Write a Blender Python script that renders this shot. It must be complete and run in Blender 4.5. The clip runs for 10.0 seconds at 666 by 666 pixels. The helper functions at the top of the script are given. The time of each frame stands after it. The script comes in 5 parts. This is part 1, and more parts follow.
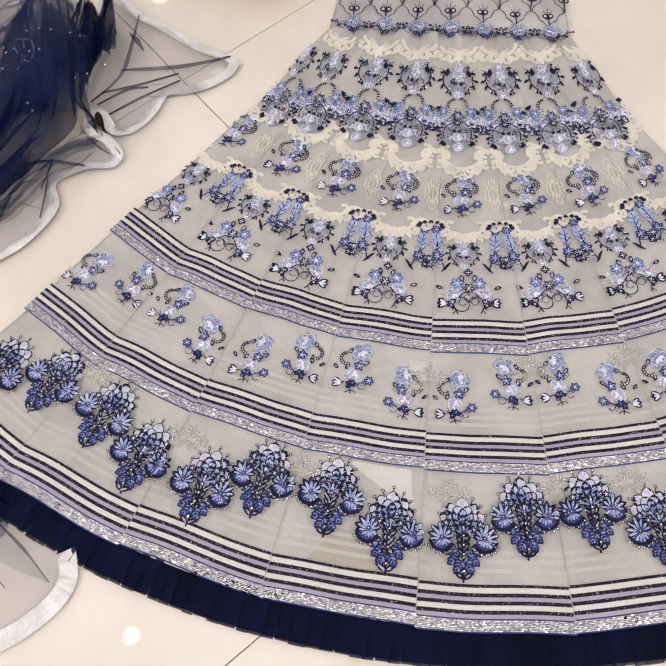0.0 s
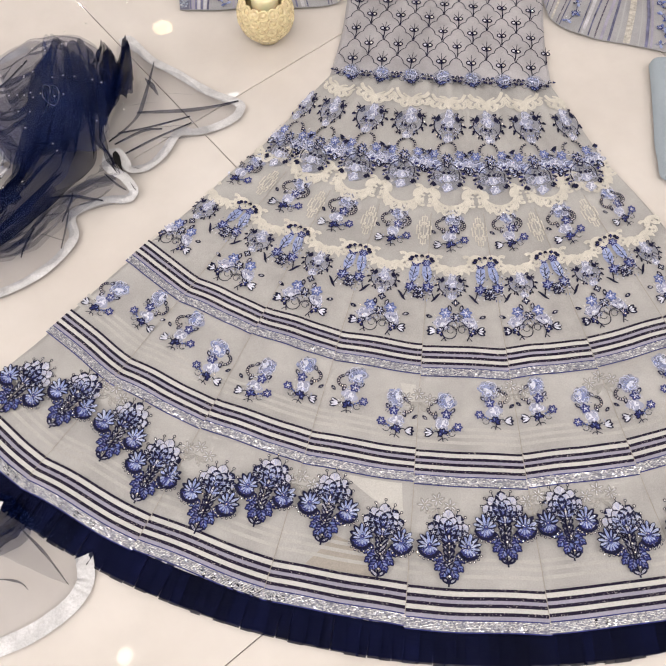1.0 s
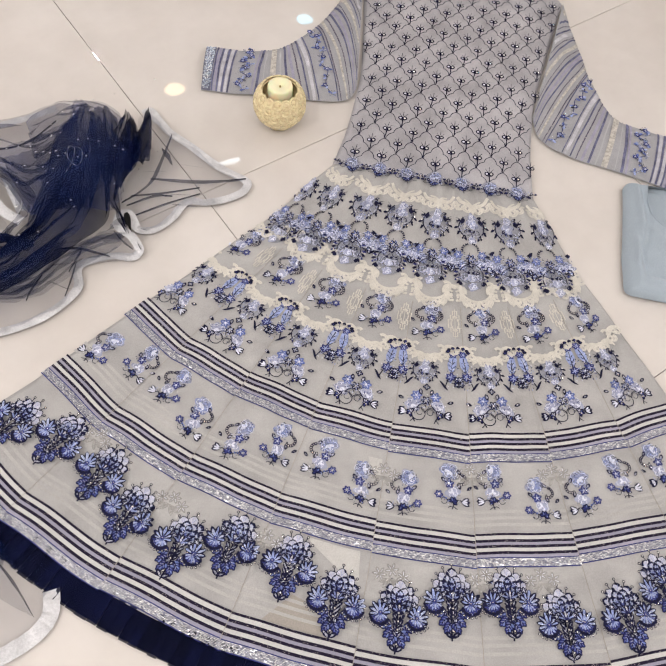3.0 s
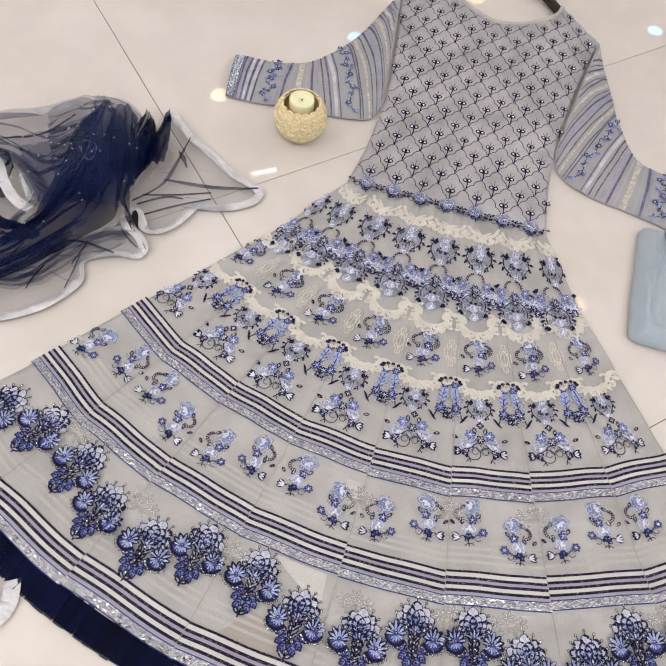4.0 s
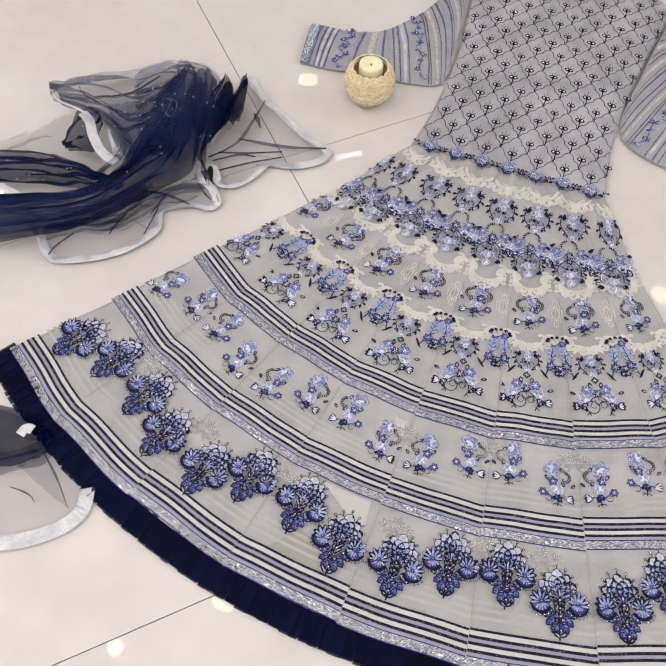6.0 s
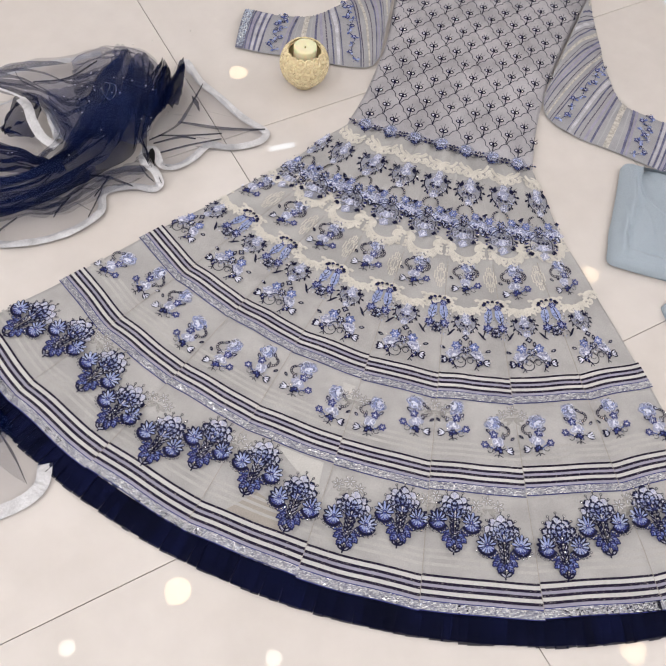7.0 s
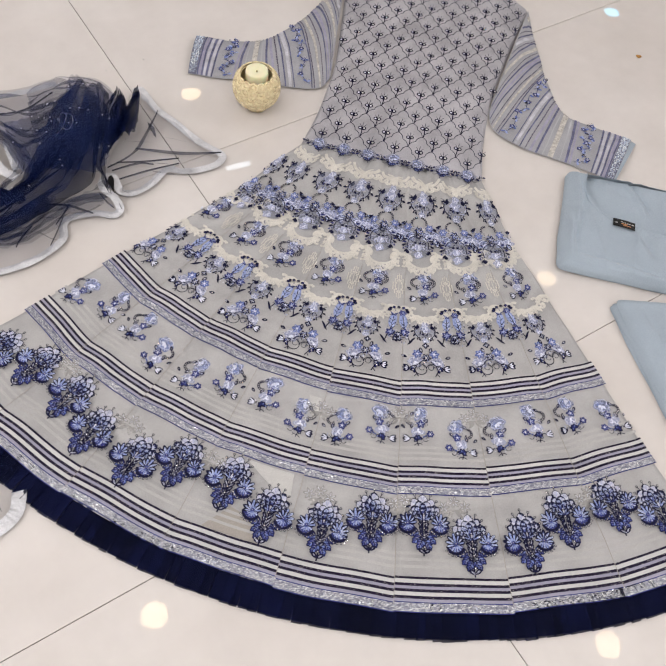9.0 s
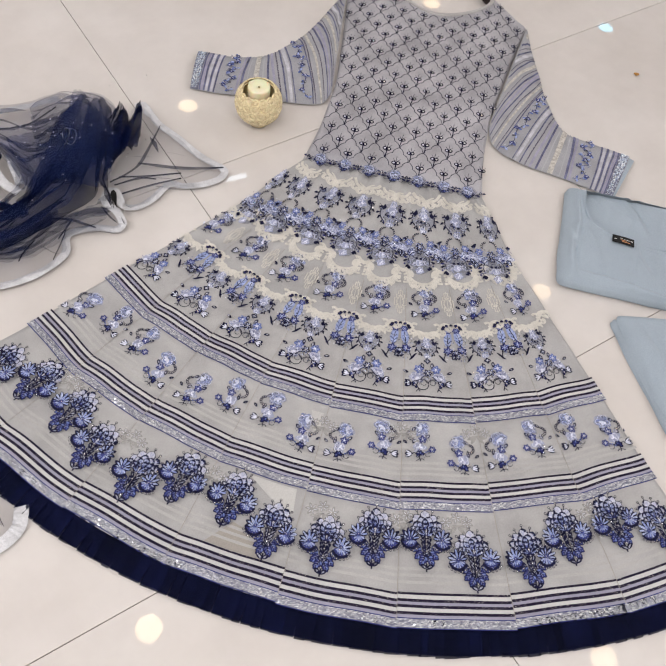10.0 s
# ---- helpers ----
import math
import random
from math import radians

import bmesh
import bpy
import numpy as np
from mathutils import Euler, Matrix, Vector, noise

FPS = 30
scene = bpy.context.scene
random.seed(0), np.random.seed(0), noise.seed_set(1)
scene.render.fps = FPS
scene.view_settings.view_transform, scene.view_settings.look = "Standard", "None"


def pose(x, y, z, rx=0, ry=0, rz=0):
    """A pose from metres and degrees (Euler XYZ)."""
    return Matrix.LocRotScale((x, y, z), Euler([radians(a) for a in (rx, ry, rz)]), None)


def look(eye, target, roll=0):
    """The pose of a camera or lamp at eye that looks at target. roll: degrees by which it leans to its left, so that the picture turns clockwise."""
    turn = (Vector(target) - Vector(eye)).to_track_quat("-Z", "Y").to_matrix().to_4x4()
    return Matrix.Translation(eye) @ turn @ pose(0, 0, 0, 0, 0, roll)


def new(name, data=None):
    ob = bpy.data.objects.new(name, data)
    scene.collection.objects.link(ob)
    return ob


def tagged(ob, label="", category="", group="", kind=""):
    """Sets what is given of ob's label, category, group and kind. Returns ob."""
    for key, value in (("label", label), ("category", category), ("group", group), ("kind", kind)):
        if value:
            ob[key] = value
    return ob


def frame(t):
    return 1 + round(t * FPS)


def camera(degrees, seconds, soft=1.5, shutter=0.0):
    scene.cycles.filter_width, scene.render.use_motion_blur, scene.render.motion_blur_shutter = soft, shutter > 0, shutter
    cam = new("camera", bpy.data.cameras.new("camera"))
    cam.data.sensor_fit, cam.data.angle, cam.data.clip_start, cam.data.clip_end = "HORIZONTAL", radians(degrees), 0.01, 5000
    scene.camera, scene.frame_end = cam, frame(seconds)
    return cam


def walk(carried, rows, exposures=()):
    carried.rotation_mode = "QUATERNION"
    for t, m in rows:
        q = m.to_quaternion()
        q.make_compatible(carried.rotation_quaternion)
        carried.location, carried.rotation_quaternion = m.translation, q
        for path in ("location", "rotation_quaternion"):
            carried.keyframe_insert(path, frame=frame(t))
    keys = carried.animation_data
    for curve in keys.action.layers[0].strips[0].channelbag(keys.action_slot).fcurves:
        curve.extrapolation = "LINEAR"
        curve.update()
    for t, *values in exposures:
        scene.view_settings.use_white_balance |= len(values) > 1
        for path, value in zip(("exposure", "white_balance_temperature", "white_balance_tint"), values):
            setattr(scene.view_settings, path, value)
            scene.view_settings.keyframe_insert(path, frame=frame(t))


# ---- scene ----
cam = camera(45.2, 10.0)
PATH = [
    (0, (-0.054, -1.011, 0.792), (-0.182, -0.172, -1.019), -3.4),
    (0.5, (-0.062, -1.029, 0.840), (-0.180, -0.161, -0.959), -2.2),
    (1, (-0.054, -1.044, 0.861), (-0.172, -0.148, -0.923), -1.8),
    (1.5, (-0.049, -1.059, 0.879), (-0.157, -0.100, -0.874), -0.3),
    (2, (-0.044, -1.071, 0.903), (-0.139, -0.062, -0.822), 2.4),
    (2.5, (-0.042, -1.087, 0.912), (-0.134, -0.043, -0.791), 4.7),
    (3, (-0.058, -1.074, 0.925), (-0.138, -0.022, -0.774), 7.1),
    (3.2, (-0.070, -1.081, 0.912), (-0.142, 0.008, -0.763), 8.4),
    (4.3, (0.016, -1.052, 0.925), (-0.211, -0.009, -0.766), 7.7),
    (4.5, (0.033, -1.055, 0.927), (-0.249, -0.031, -0.768), 6.0),
    (5, (0.055, -1.074, 0.929), (-0.295, -0.065, -0.762), 4.9),
    (5.2, (0.070, -1.083, 0.927), (-0.315, -0.074, -0.756), 3.7),
    (6.3, (0.036, -1.148, 0.949), (-0.289, -0.163, -0.760), 1.5),
    (6.5, (0.035, -1.164, 0.951), (-0.224, -0.158, -0.758), 4.5),
    (7, (0.050, -1.177, 0.960), (-0.149, -0.150, -0.744), 6.9),
    (7.5, (0.057, -1.180, 0.967), (-0.110, -0.142, -0.734), 8.4),
    (8, (0.057, -1.187, 0.978), (-0.075, -0.139, -0.720), 8.7),
    (8.5, (0.056, -1.192, 0.981), (-0.066, -0.132, -0.709), 8.4),
    (9, (0.055, -1.194, 0.987), (-0.069, -0.115, -0.692), 7.8),
    (9.5, (0.048, -1.194, 0.991), (-0.075, -0.099, -0.678), 7.8),
    (10, (0.042, -1.194, 0.993), (-0.073, -0.089, -0.671), 8.5),
]
walk(cam, [(t, look(eye, target, roll)) for t, eye, target, roll in PATH],
     exposures=[(0, -0.44, 6480, 10), (3, -0.53, 6360, 10), (4.5, -0.56, 6220, 10), (6.5, -0.58, 6150, 10), (10, -0.65, 6130, 10)])

# ---- light and exposure ----
world = bpy.data.worlds.new("world")
scene.world = world
world.use_nodes = True
world.node_tree.nodes["Background"].inputs[0].default_value = (0.9, 0.93, 1.0, 1)
world.node_tree.nodes["Background"].inputs[1].default_value = 0.05

CEIL = 2.8
WARM, COOL, WHITE = (1.0, 0.72, 0.42), (0.32, 0.78, 1.0), (1.0, 0.88, 0.72)
# soft glowing ceiling discs over the display: x, y, radius, colour, strength
DISCS = [(-1.6, 2.86, 0.064, WARM, 14), (0.93, 1.97, 0.056, WARM, 12), (-0.66, -0.46, 0.060, WARM, 16), (-1.02, -0.83, 0.034, WHITE, 14),
         (-0.15, -0.60, 0.034, WHITE, 14), (1.39, -0.08, 0.060, WARM, 13), (1.22, 4.77, 0.058, COOL, 13), (-0.91, 3.79, 0.058, COOL, 13), (-0.17, 4.6, 0.066, WARM, 12)]
# unseen downlights added round the shop to light the display: x, y, radius, watts
ADDED_LAMPS = [(0.0, -1.75, 0.07, 24.1), (-1.2, -1.75, 0.07, 22.4), (1.2, -1.75, 0.07, 22.4), (-2.3, -2.9, 0.07, 18.3), (2.4, -2.9, 0.07, 18.3), (0.1, -3.1, 0.07, 19.9), (-3.0, -0.6, 0.07, 19.9), (3.0, -0.4, 0.07, 19.9),
        (-3.0, 1.2, 0.07, 18.3), (3.0, 1.0, 0.07, 18.3), (-3.0, -2.0, 0.07, 30), (3.0, 2.5, 0.07, 32), (-1.6, 6.2, 0.07, 48), (1.6, 6.2, 0.07, 48)]
LAMP_TINT = (1.0, 0.965, 0.945)
for x, y, rad, watts in ADDED_LAMPS:
    lamp = bpy.data.lights.new("added_fill_lamp", "AREA")
    lamp.shape, lamp.size, lamp.energy, lamp.color = "DISK", 2 * rad, watts, LAMP_TINT
    new("added_fill_lamp", lamp).matrix_world = look((x, y, CEIL - 0.012), (x, y, 0))

# ---- materials ----


def nodes_of(name):
    m = bpy.data.materials.new(name)
    m.use_nodes = True
    nt = m.node_tree
    return m, nt, nt.nodes["Principled BSDF"], nt.nodes["Material Output"]


def coords(nt):
    return nt.nodes.new("ShaderNodeTexCoord").outputs["Object"]


def noise_node(nt, scale, detail=3.0, rough=0.55):
    n = nt.nodes.new("ShaderNodeTexNoise")
    n.inputs["Scale"].default_value, n.inputs["Detail"].default_value, n.inputs["Roughness"].default_value = scale, detail, rough
    nt.links.new(coords(nt), n.inputs["Vector"])
    return n.outputs["Fac"]


def spread(nt, fac, lo, hi, c1, c2):
    r = nt.nodes.new("ShaderNodeValToRGB")
    r.color_ramp.elements[0].position, r.color_ramp.elements[1].position = lo, hi
    r.color_ramp.elements[0].color, r.color_ramp.elements[1].color = (*c1, 1), (*c2, 1)
    nt.links.new(fac, r.inputs[0])
    return r.outputs[0]


def mixed(nt, kind, fac, a, b):
    n = nt.nodes.new("ShaderNodeMixRGB")
    n.blend_type = kind
    n.inputs[0].default_value = fac
    nt.links.new(a, n.inputs[1])
    nt.links.new(b, n.inputs[2])
    return n.outputs[0]


def shade(col, k):
    return tuple(min(1.0, c * k) for c in col)


def cloth(name, col, rough=0.8, metal=0.0, var=0.14, scale=14, weave=700, bump=0.25, alpha=1.0, spec=0.25, sheen=0.0, fine=0.10):
    """Cloth or thread: broad stains, fine weave, relief; alpha below 1 is sheer net."""
    m, nt, b, out = nodes_of(name)
    broad = spread(nt, noise_node(nt, scale, 4), 0.3, 0.7, shade(col, 1 - var), shade(col, 1 + var))
    grain = spread(nt, noise_node(nt, weave, 2), 0.3, 0.7, (1 - fine,) * 3, (1 + fine,) * 3)
    nt.links.new(mixed(nt, "MULTIPLY", 1.0, broad, grain), b.inputs["Base Color"])
    b.inputs["Roughness"].default_value, b.inputs["Metallic"].default_value = rough, metal
    b.inputs["Specular IOR Level"].default_value, b.inputs["Sheen Weight"].default_value = spec, sheen
    bp = nt.nodes.new("ShaderNodeBump")
    bp.inputs["Strength"].default_value, bp.inputs["Distance"].default_value = bump, 0.001
    nt.links.new(noise_node(nt, weave, 2), bp.inputs["Height"])
    nt.links.new(bp.outputs[0], b.inputs["Normal"])
    if alpha < 1:
        mix, clear = nt.nodes.new("ShaderNodeMixShader"), nt.nodes.new("ShaderNodeBsdfTransparent")
        thin = nt.nodes.new("ShaderNodeMapRange")
        thin.inputs["To Min"].default_value, thin.inputs["To Max"].default_value = alpha * 0.8, min(1.0, alpha * 1.2)
        nt.links.new(noise_node(nt, 25, 3), thin.inputs["Value"])
        nt.links.new(thin.outputs[0], mix.inputs[0])
        nt.links.new(clear.outputs[0], mix.inputs[1])
        nt.links.new(b.outputs[0], mix.inputs[2])
        nt.links.new(mix.outputs[0], out.inputs[0])
    return m


def glitter(name, col, fleck, amount, scale=1400, rough=0.5):
    """Thread with metallic flecks woven in."""
    m, nt, b, out = nodes_of(name)
    v = nt.nodes.new("ShaderNodeTexVoronoi")
    v.inputs["Scale"].default_value = scale
    nt.links.new(coords(nt), v.inputs["Vector"])
    sep = nt.nodes.new("ShaderNodeSeparateColor")
    nt.links.new(v.outputs["Color"], sep.inputs[0])
    nt.links.new(spread(nt, sep.outputs[0], 1 - amount, 1 - amount * 0.7, col, fleck), b.inputs["Base Color"])
    nt.links.new(spread(nt, sep.outputs[0], 1 - amount, 1 - amount * 0.7, (0, 0, 0), (0.8,) * 3), b.inputs["Metallic"])
    b.inputs["Roughness"].default_value, b.inputs["Specular IOR Level"].default_value = rough, 0.15
    bp = nt.nodes.new("ShaderNodeBump")
    bp.inputs["Strength"].default_value, bp.inputs["Distance"].default_value = 0.4, 0.001
    nt.links.new(sep.outputs[1], bp.inputs["Height"])
    nt.links.new(bp.outputs[0], b.inputs["Normal"])
    return m


def sequin(name, c1, c2, c3, rough=0.22):
    """Small metal discs, each of its own tint."""
    m, nt, b, out = nodes_of(name)
    geo = nt.nodes.new("ShaderNodeNewGeometry")
    r = nt.nodes.new("ShaderNodeValToRGB")
    r.color_ramp.elements[0].color, r.color_ramp.elements[1].color = (*c1, 1), (*c2, 1)
    e = r.color_ramp.elements.new(0.55)
    e.color = (*c3, 1)
    nt.links.new(geo.outputs["Random Per Island"], r.inputs[0])
    nt.links.new(r.outputs[0], b.inputs["Base Color"])
    b.inputs["Metallic"].default_value, b.inputs["Roughness"].default_value = 0.35, rough
    return m


def plain(name, col, rough=0.5, metal=0.0, var=0.08, scale=20, **more):
    m, nt, b, out = nodes_of(name)
    nt.links.new(spread(nt, noise_node(nt, scale, 4), 0.3, 0.7, shade(col, 1 - var), shade(col, 1 + var)), b.inputs["Base Color"])
    b.inputs["Roughness"].default_value, b.inputs["Metallic"].default_value = rough, metal
    for k, v in more.items():
        b.inputs[k.replace("_", " ")].default_value = v
    return m


def tile_material():
    m, nt, b, out = nodes_of("polished_tile")
    veins = spread(nt, noise_node(nt, 3.2, 6, 0.62), 0.35, 0.68, (0.60, 0.55, 0.505), (0.675, 0.63, 0.59))
    cloud = spread(nt, noise_node(nt, 14, 4), 0.3, 0.7, (0.965,) * 3, (1.03,) * 3)
    info = nt.nodes.new("ShaderNodeObjectInfo")
    each = spread(nt, info.outputs["Random"], 0, 1, (0.975,) * 3, (1.02,) * 3)
    nt.links.new(mixed(nt, "MULTIPLY", 1.0, mixed(nt, "MULTIPLY", 1.0, veins, cloud), each), b.inputs["Base Color"])
    nt.links.new(spread(nt, noise_node(nt, 9, 4), 0.35, 0.75, (0.012,) * 3, (0.022,) * 3), b.inputs["Roughness"])
    b.inputs["Specular IOR Level"].default_value = 0.5
    bp = nt.nodes.new("ShaderNodeBump")
    bp.inputs["Strength"].default_value, bp.inputs["Distance"].default_value = 0.02, 0.001
    nt.links.new(noise_node(nt, 5, 2), bp.inputs["Height"])
    nt.links.new(bp.outputs[0], b.inputs["Normal"])
    return m


TILE = tile_material()
GROUT = plain("grout", (0.40, 0.365, 0.33), 0.9, var=0.2)
WALL = plain("wall_paint", (0.70, 0.685, 0.67), 0.7, var=0.03, scale=4)
CEILING = plain("ceiling_paint", (0.80, 0.785, 0.77), 0.8, var=0.02, scale=4)
GEORGETTE = cloth("grey_georgette", (0.375, 0.362, 0.350), 0.85, var=0.13, scale=16, weave=900, sheen=0.1)
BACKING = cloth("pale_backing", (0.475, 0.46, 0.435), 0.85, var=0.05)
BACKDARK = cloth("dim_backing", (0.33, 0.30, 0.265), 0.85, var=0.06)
BODICE = cloth("lilac_georgette", (0.360, 0.346, 0.358), 0.8, var=0.20, scale=14, weave=900, sheen=0.1)
SLEEVE = cloth("sleeve_georgette", (0.335, 0.33, 0.34), 0.8, var=0.10, scale=18, weave=800)
CREAM = cloth("cream_band", (0.52, 0.505, 0.485), 0.75, var=0.06)
LACE = cloth("cream_lace", (0.60, 0.565, 0.50), 0.85, var=0.10, scale=60, weave=1500, bump=0.6, fine=0.16)
LAVENDER = cloth("lavender_band", (0.300, 0.285, 0.350), 0.8, var=0.10)
DARK = glitter("dark_glitter_thread", (0.010, 0.006, 0.022), (0.40, 0.36, 0.36), 0.05)
TAPE = cloth("grey_tape", (0.14, 0.14, 0.19), 0.6, var=0.15)
STRIPE_BLUE = cloth("sleeve_blue_stripe", (0.125, 0.125, 0.205), 0.75, var=0.45, scale=60)
STRIPE_PALE = cloth("sleeve_pale_stripe", (0.47, 0.46, 0.49), 0.75, var=0.2, scale=60)
STRIPE_LACE = cloth("sleeve_lace_stripe", (0.46, 0.43, 0.385), 0.85, var=0.3, scale=200, bump=0.7)
STRIPE_DARK = glitter("sleeve_dark_stripe", (0.10, 0.085, 0.13), (0.5, 0.47, 0.45), 0.12)
STRIPE_LILAC = cloth("sleeve_lilac_stripe", (0.32, 0.30, 0.385), 0.8, var=0.15, scale=60)
INDIGO = cloth("indigo_thread", (0.034, 0.040, 0.160), 0.6, var=0.25, scale=80, weave=1600, bump=0.6, fine=0.34, spec=0.08)
NIGHT = cloth("dark_thread", (0.012, 0.012, 0.036), 0.6, var=0.3, scale=80, weave=1600, bump=0.6, fine=0.34, spec=0.08)
BLUE = cloth("blue_thread", (0.110, 0.145, 0.36), 0.5, var=0.25, scale=120, weave=1600, bump=0.6, fine=0.34)
SKY = cloth("light_blue_thread", (0.285, 0.335, 0.56), 0.5, var=0.22, scale=120, weave=1600, bump=0.6, fine=0.34)
PALE = cloth("pale_blue_thread", (0.41, 0.45, 0.60), 0.55, var=0.18, scale=120, weave=1600, bump=0.5, fine=0.34)
LILAC = cloth("lilac_thread", (0.47, 0.465, 0.54), 0.55, var=0.18, scale=120, weave=1600, bump=0.5, fine=0.34)
FROST = cloth("white_thread", (0.60, 0.61, 0.69), 0.5, var=0.15, scale=120, weave=1600, bump=0.5, fine=0.34)
WASH = cloth("pale_wash", (0.27, 0.30, 0.43), 0.8, var=0.2, scale=70, alpha=0.30)
BLOOM = cloth("sheer_blue_bloom", (0.31, 0.365, 0.64), 0.6, var=0.25, scale=90, weave=1600, alpha=0.40)
GHOST = cloth("faint_back_print", (0.44, 0.42, 0.395), 0.85, var=0.1, scale=200, alpha=0.45)
GAUZE = cloth("sheer_white_bloom", (0.52, 0.54, 0.72), 0.6, var=0.25, scale=90, weave=1600, alpha=0.55)
BEAD = plain("bead", (0.80, 0.78, 0.76), 0.12, 0.75, var=0.2, scale=300)
SEQUIN = sequin("silver_sequins", (0.34, 0.35, 0.42), (0.90, 0.90, 0.88), (0.60, 0.60, 0.62))
SHIMMER = sequin("iridescent_sequins", (0.36, 0.40, 0.55), (0.95, 0.95, 0.92), (0.58, 0.66, 0.76))
# one net: darker, denser copies put fold shade and layering into colour and alpha
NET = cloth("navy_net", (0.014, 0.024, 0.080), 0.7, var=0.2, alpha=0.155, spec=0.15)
NETMID = cloth("navy_net_shaded", (0.005, 0.015, 0.080), 0.6, var=0.4, alpha=0.31, spec=0.2)
NETDEEP = cloth("navy_net_deep_shaded", (0.0015, 0.0048, 0.033), 0.6, var=0.4, alpha=0.66, spec=0.03)
NETLINE = cloth("navy_net_crease_strip", (0.004, 0.008, 0.036), 0.7, var=0.2, alpha=0.66, spec=0.1)
RUFFLE = cloth("navy_ruffle_net", (0.0016, 0.0026, 0.017), 0.8, var=0.4, alpha=0.91, spec=0.08)
nt = RUFFLE.node_tree
info = nt.nodes.new("ShaderNodeObjectInfo")
base = nt.nodes["Principled BSDF"].inputs["Base Color"]
nt.links.new(mixed(nt, "MULTIPLY", 1.0, base.links[0].from_socket, spread(nt, info.outputs["Random"], 0, 1, (0.7, 0.7, 0.7), (1.3, 1.3, 1.3))), base)
SATIN = cloth("silver_satin", (0.58, 0.57, 0.575), 0.45, metal=0.15, var=0.18, scale=45, weave=500, bump=0.5)
SLIP = cloth("grey_blue_cotton", (0.335, 0.385, 0.43), 0.85, var=0.05, scale=10, weave=900, sheen=0.15)
WOOD = plain("dark_wood", (0.018, 0.012, 0.010), 0.6, var=0.4, scale=40, Specular_IOR_Level=0.2)
STEEL = plain("steel", (0.6, 0.6, 0.6), 0.25, 1.0)
WAX = plain("candle_wax", (0.88, 0.79, 0.52), 0.45, var=0.05, Subsurface_Weight=0.3)
CRYSTAL = plain("amber_crystal", (0.96, 0.74, 0.44), 0.10, 0.0, var=0.18, scale=160, Transmission_Weight=0.22, Coat_Weight=0.6)
STITCH = cloth("grey_blue_stitching", (0.20, 0.24, 0.275), 0.9)
TAG = plain("black_tag", (0.004, 0.0035, 0.0035), 0.9)
TAGINK = plain("tag_print", (0.70, 0.30, 0.12), 0.6)
TAGWHITE = plain("tag_white_print", (0.6, 0.58, 0.55), 0.6)
PETAL = plain("orange_petal", (0.42, 0.20, 0.035), 0.6, var=0.4, scale=400)


def glow(name, col, strength):
    m, nt, b, out = nodes_of(name)
    b.inputs["Base Color"].default_value = (*col, 1)
    b.inputs["Emission Color"].default_value = (*col, 1)
    b.inputs["Emission Strength"].default_value = strength
    return m


# ---- mesh helpers ----


def mesh_of(name, verts, faces, materials, index=None, smooth=True):
    me = bpy.data.meshes.new(name)
    me.from_pydata([tuple(v) for v in verts], [], faces)
    for m in materials:
        me.materials.append(m)
    if index is not None:
        me.polygons.foreach_set("material_index", index)
    me.polygons.foreach_set("use_smooth", [smooth] * len(me.polygons))
    me.update()
    return me


def piece(name, verts, faces, materials, parent=None, label="", index=None, smooth=True):
    if not isinstance(materials, (list, tuple)):
        materials = [materials]
    ob = new(name, mesh_of(name, verts, faces, materials, index, smooth))
    ob.parent = parent
    return tagged(ob, label) if label else ob


def part(name, bm, material, parent=None, label="", smooth=False):
    me = bpy.data.meshes.new(name)
    bm.to_mesh(me)
    bm.free()
    me.materials.append(material)
    me.polygons.foreach_set("use_smooth", [smooth] * len(me.polygons))
    ob = new(name, me)
    ob.parent = parent
    return tagged(ob, label) if label else ob


def box(x0, y0, z0, x1, y1, z1, bevel=0.0):
    bm = bmesh.new()
    bmesh.ops.create_cube(bm, size=1)
    for v in bm.verts:
        v.co = Vector(((x0 + x1) / 2 + v.co.x * (x1 - x0), (y0 + y1) / 2 + v.co.y * (y1 - y0), (z0 + z1) / 2 + v.co.z * (z1 - z0)))
    if bevel:
        bmesh.ops.bevel(bm, geom=bm.edges[:], offset=bevel, segments=2, affect="EDGES", profile=0.6)
    return bm


def lathe(profile, n=32, at=(0, 0, 0)):
    verts, faces = [], []
    for r, z in profile:
        verts += [(at[0] + r * math.cos(2 * math.pi * i / n), at[1] + r * math.sin(2 * math.pi * i / n), at[2] + z) for i in range(n)]
    for j in range(len(profile) - 1):
        for i in range(n):
            k = (i + 1) % n
            faces.append((j * n + i, j * n + k, (j + 1) * n + k, (j + 1) * n + i))
    return verts, faces


def grid(fn, nu, nv):
    """A sheet: fn(u, v) for u and v from 0 to 1."""
    verts = [fn(i / nu, j / nv) for j in range(nv + 1) for i in range(nu + 1)]
    faces = [(j * (nu + 1) + i, j * (nu + 1) + i + 1, (j + 1) * (nu + 1) + i + 1, (j + 1) * (nu + 1) + i) for j in range(nv) for i in range(nu)]
    return verts, faces


def curve_at(pts, s):
    """A smooth line through a few points, s from 0 to 1."""
    n = len(pts) - 1
    f = min(max(s, 0.0), 1.0) * n
    i = min(int(f), n - 1)
    k = f - i
    p1, p2 = Vector(pts[i]), Vector(pts[i + 1])
    p0 = Vector(pts[i - 1]) if i else 2 * p1 - p2
    p3 = Vector(pts[i + 2]) if i + 2 <= n else 2 * p2 - p1
    return 0.5 * (2 * p1 + (p2 - p0) * k + (2 * p0 - 5 * p1 + 4 * p2 - p3) * k * k + (3 * p1 - p0 - 3 * p2 + p3) * k ** 3)


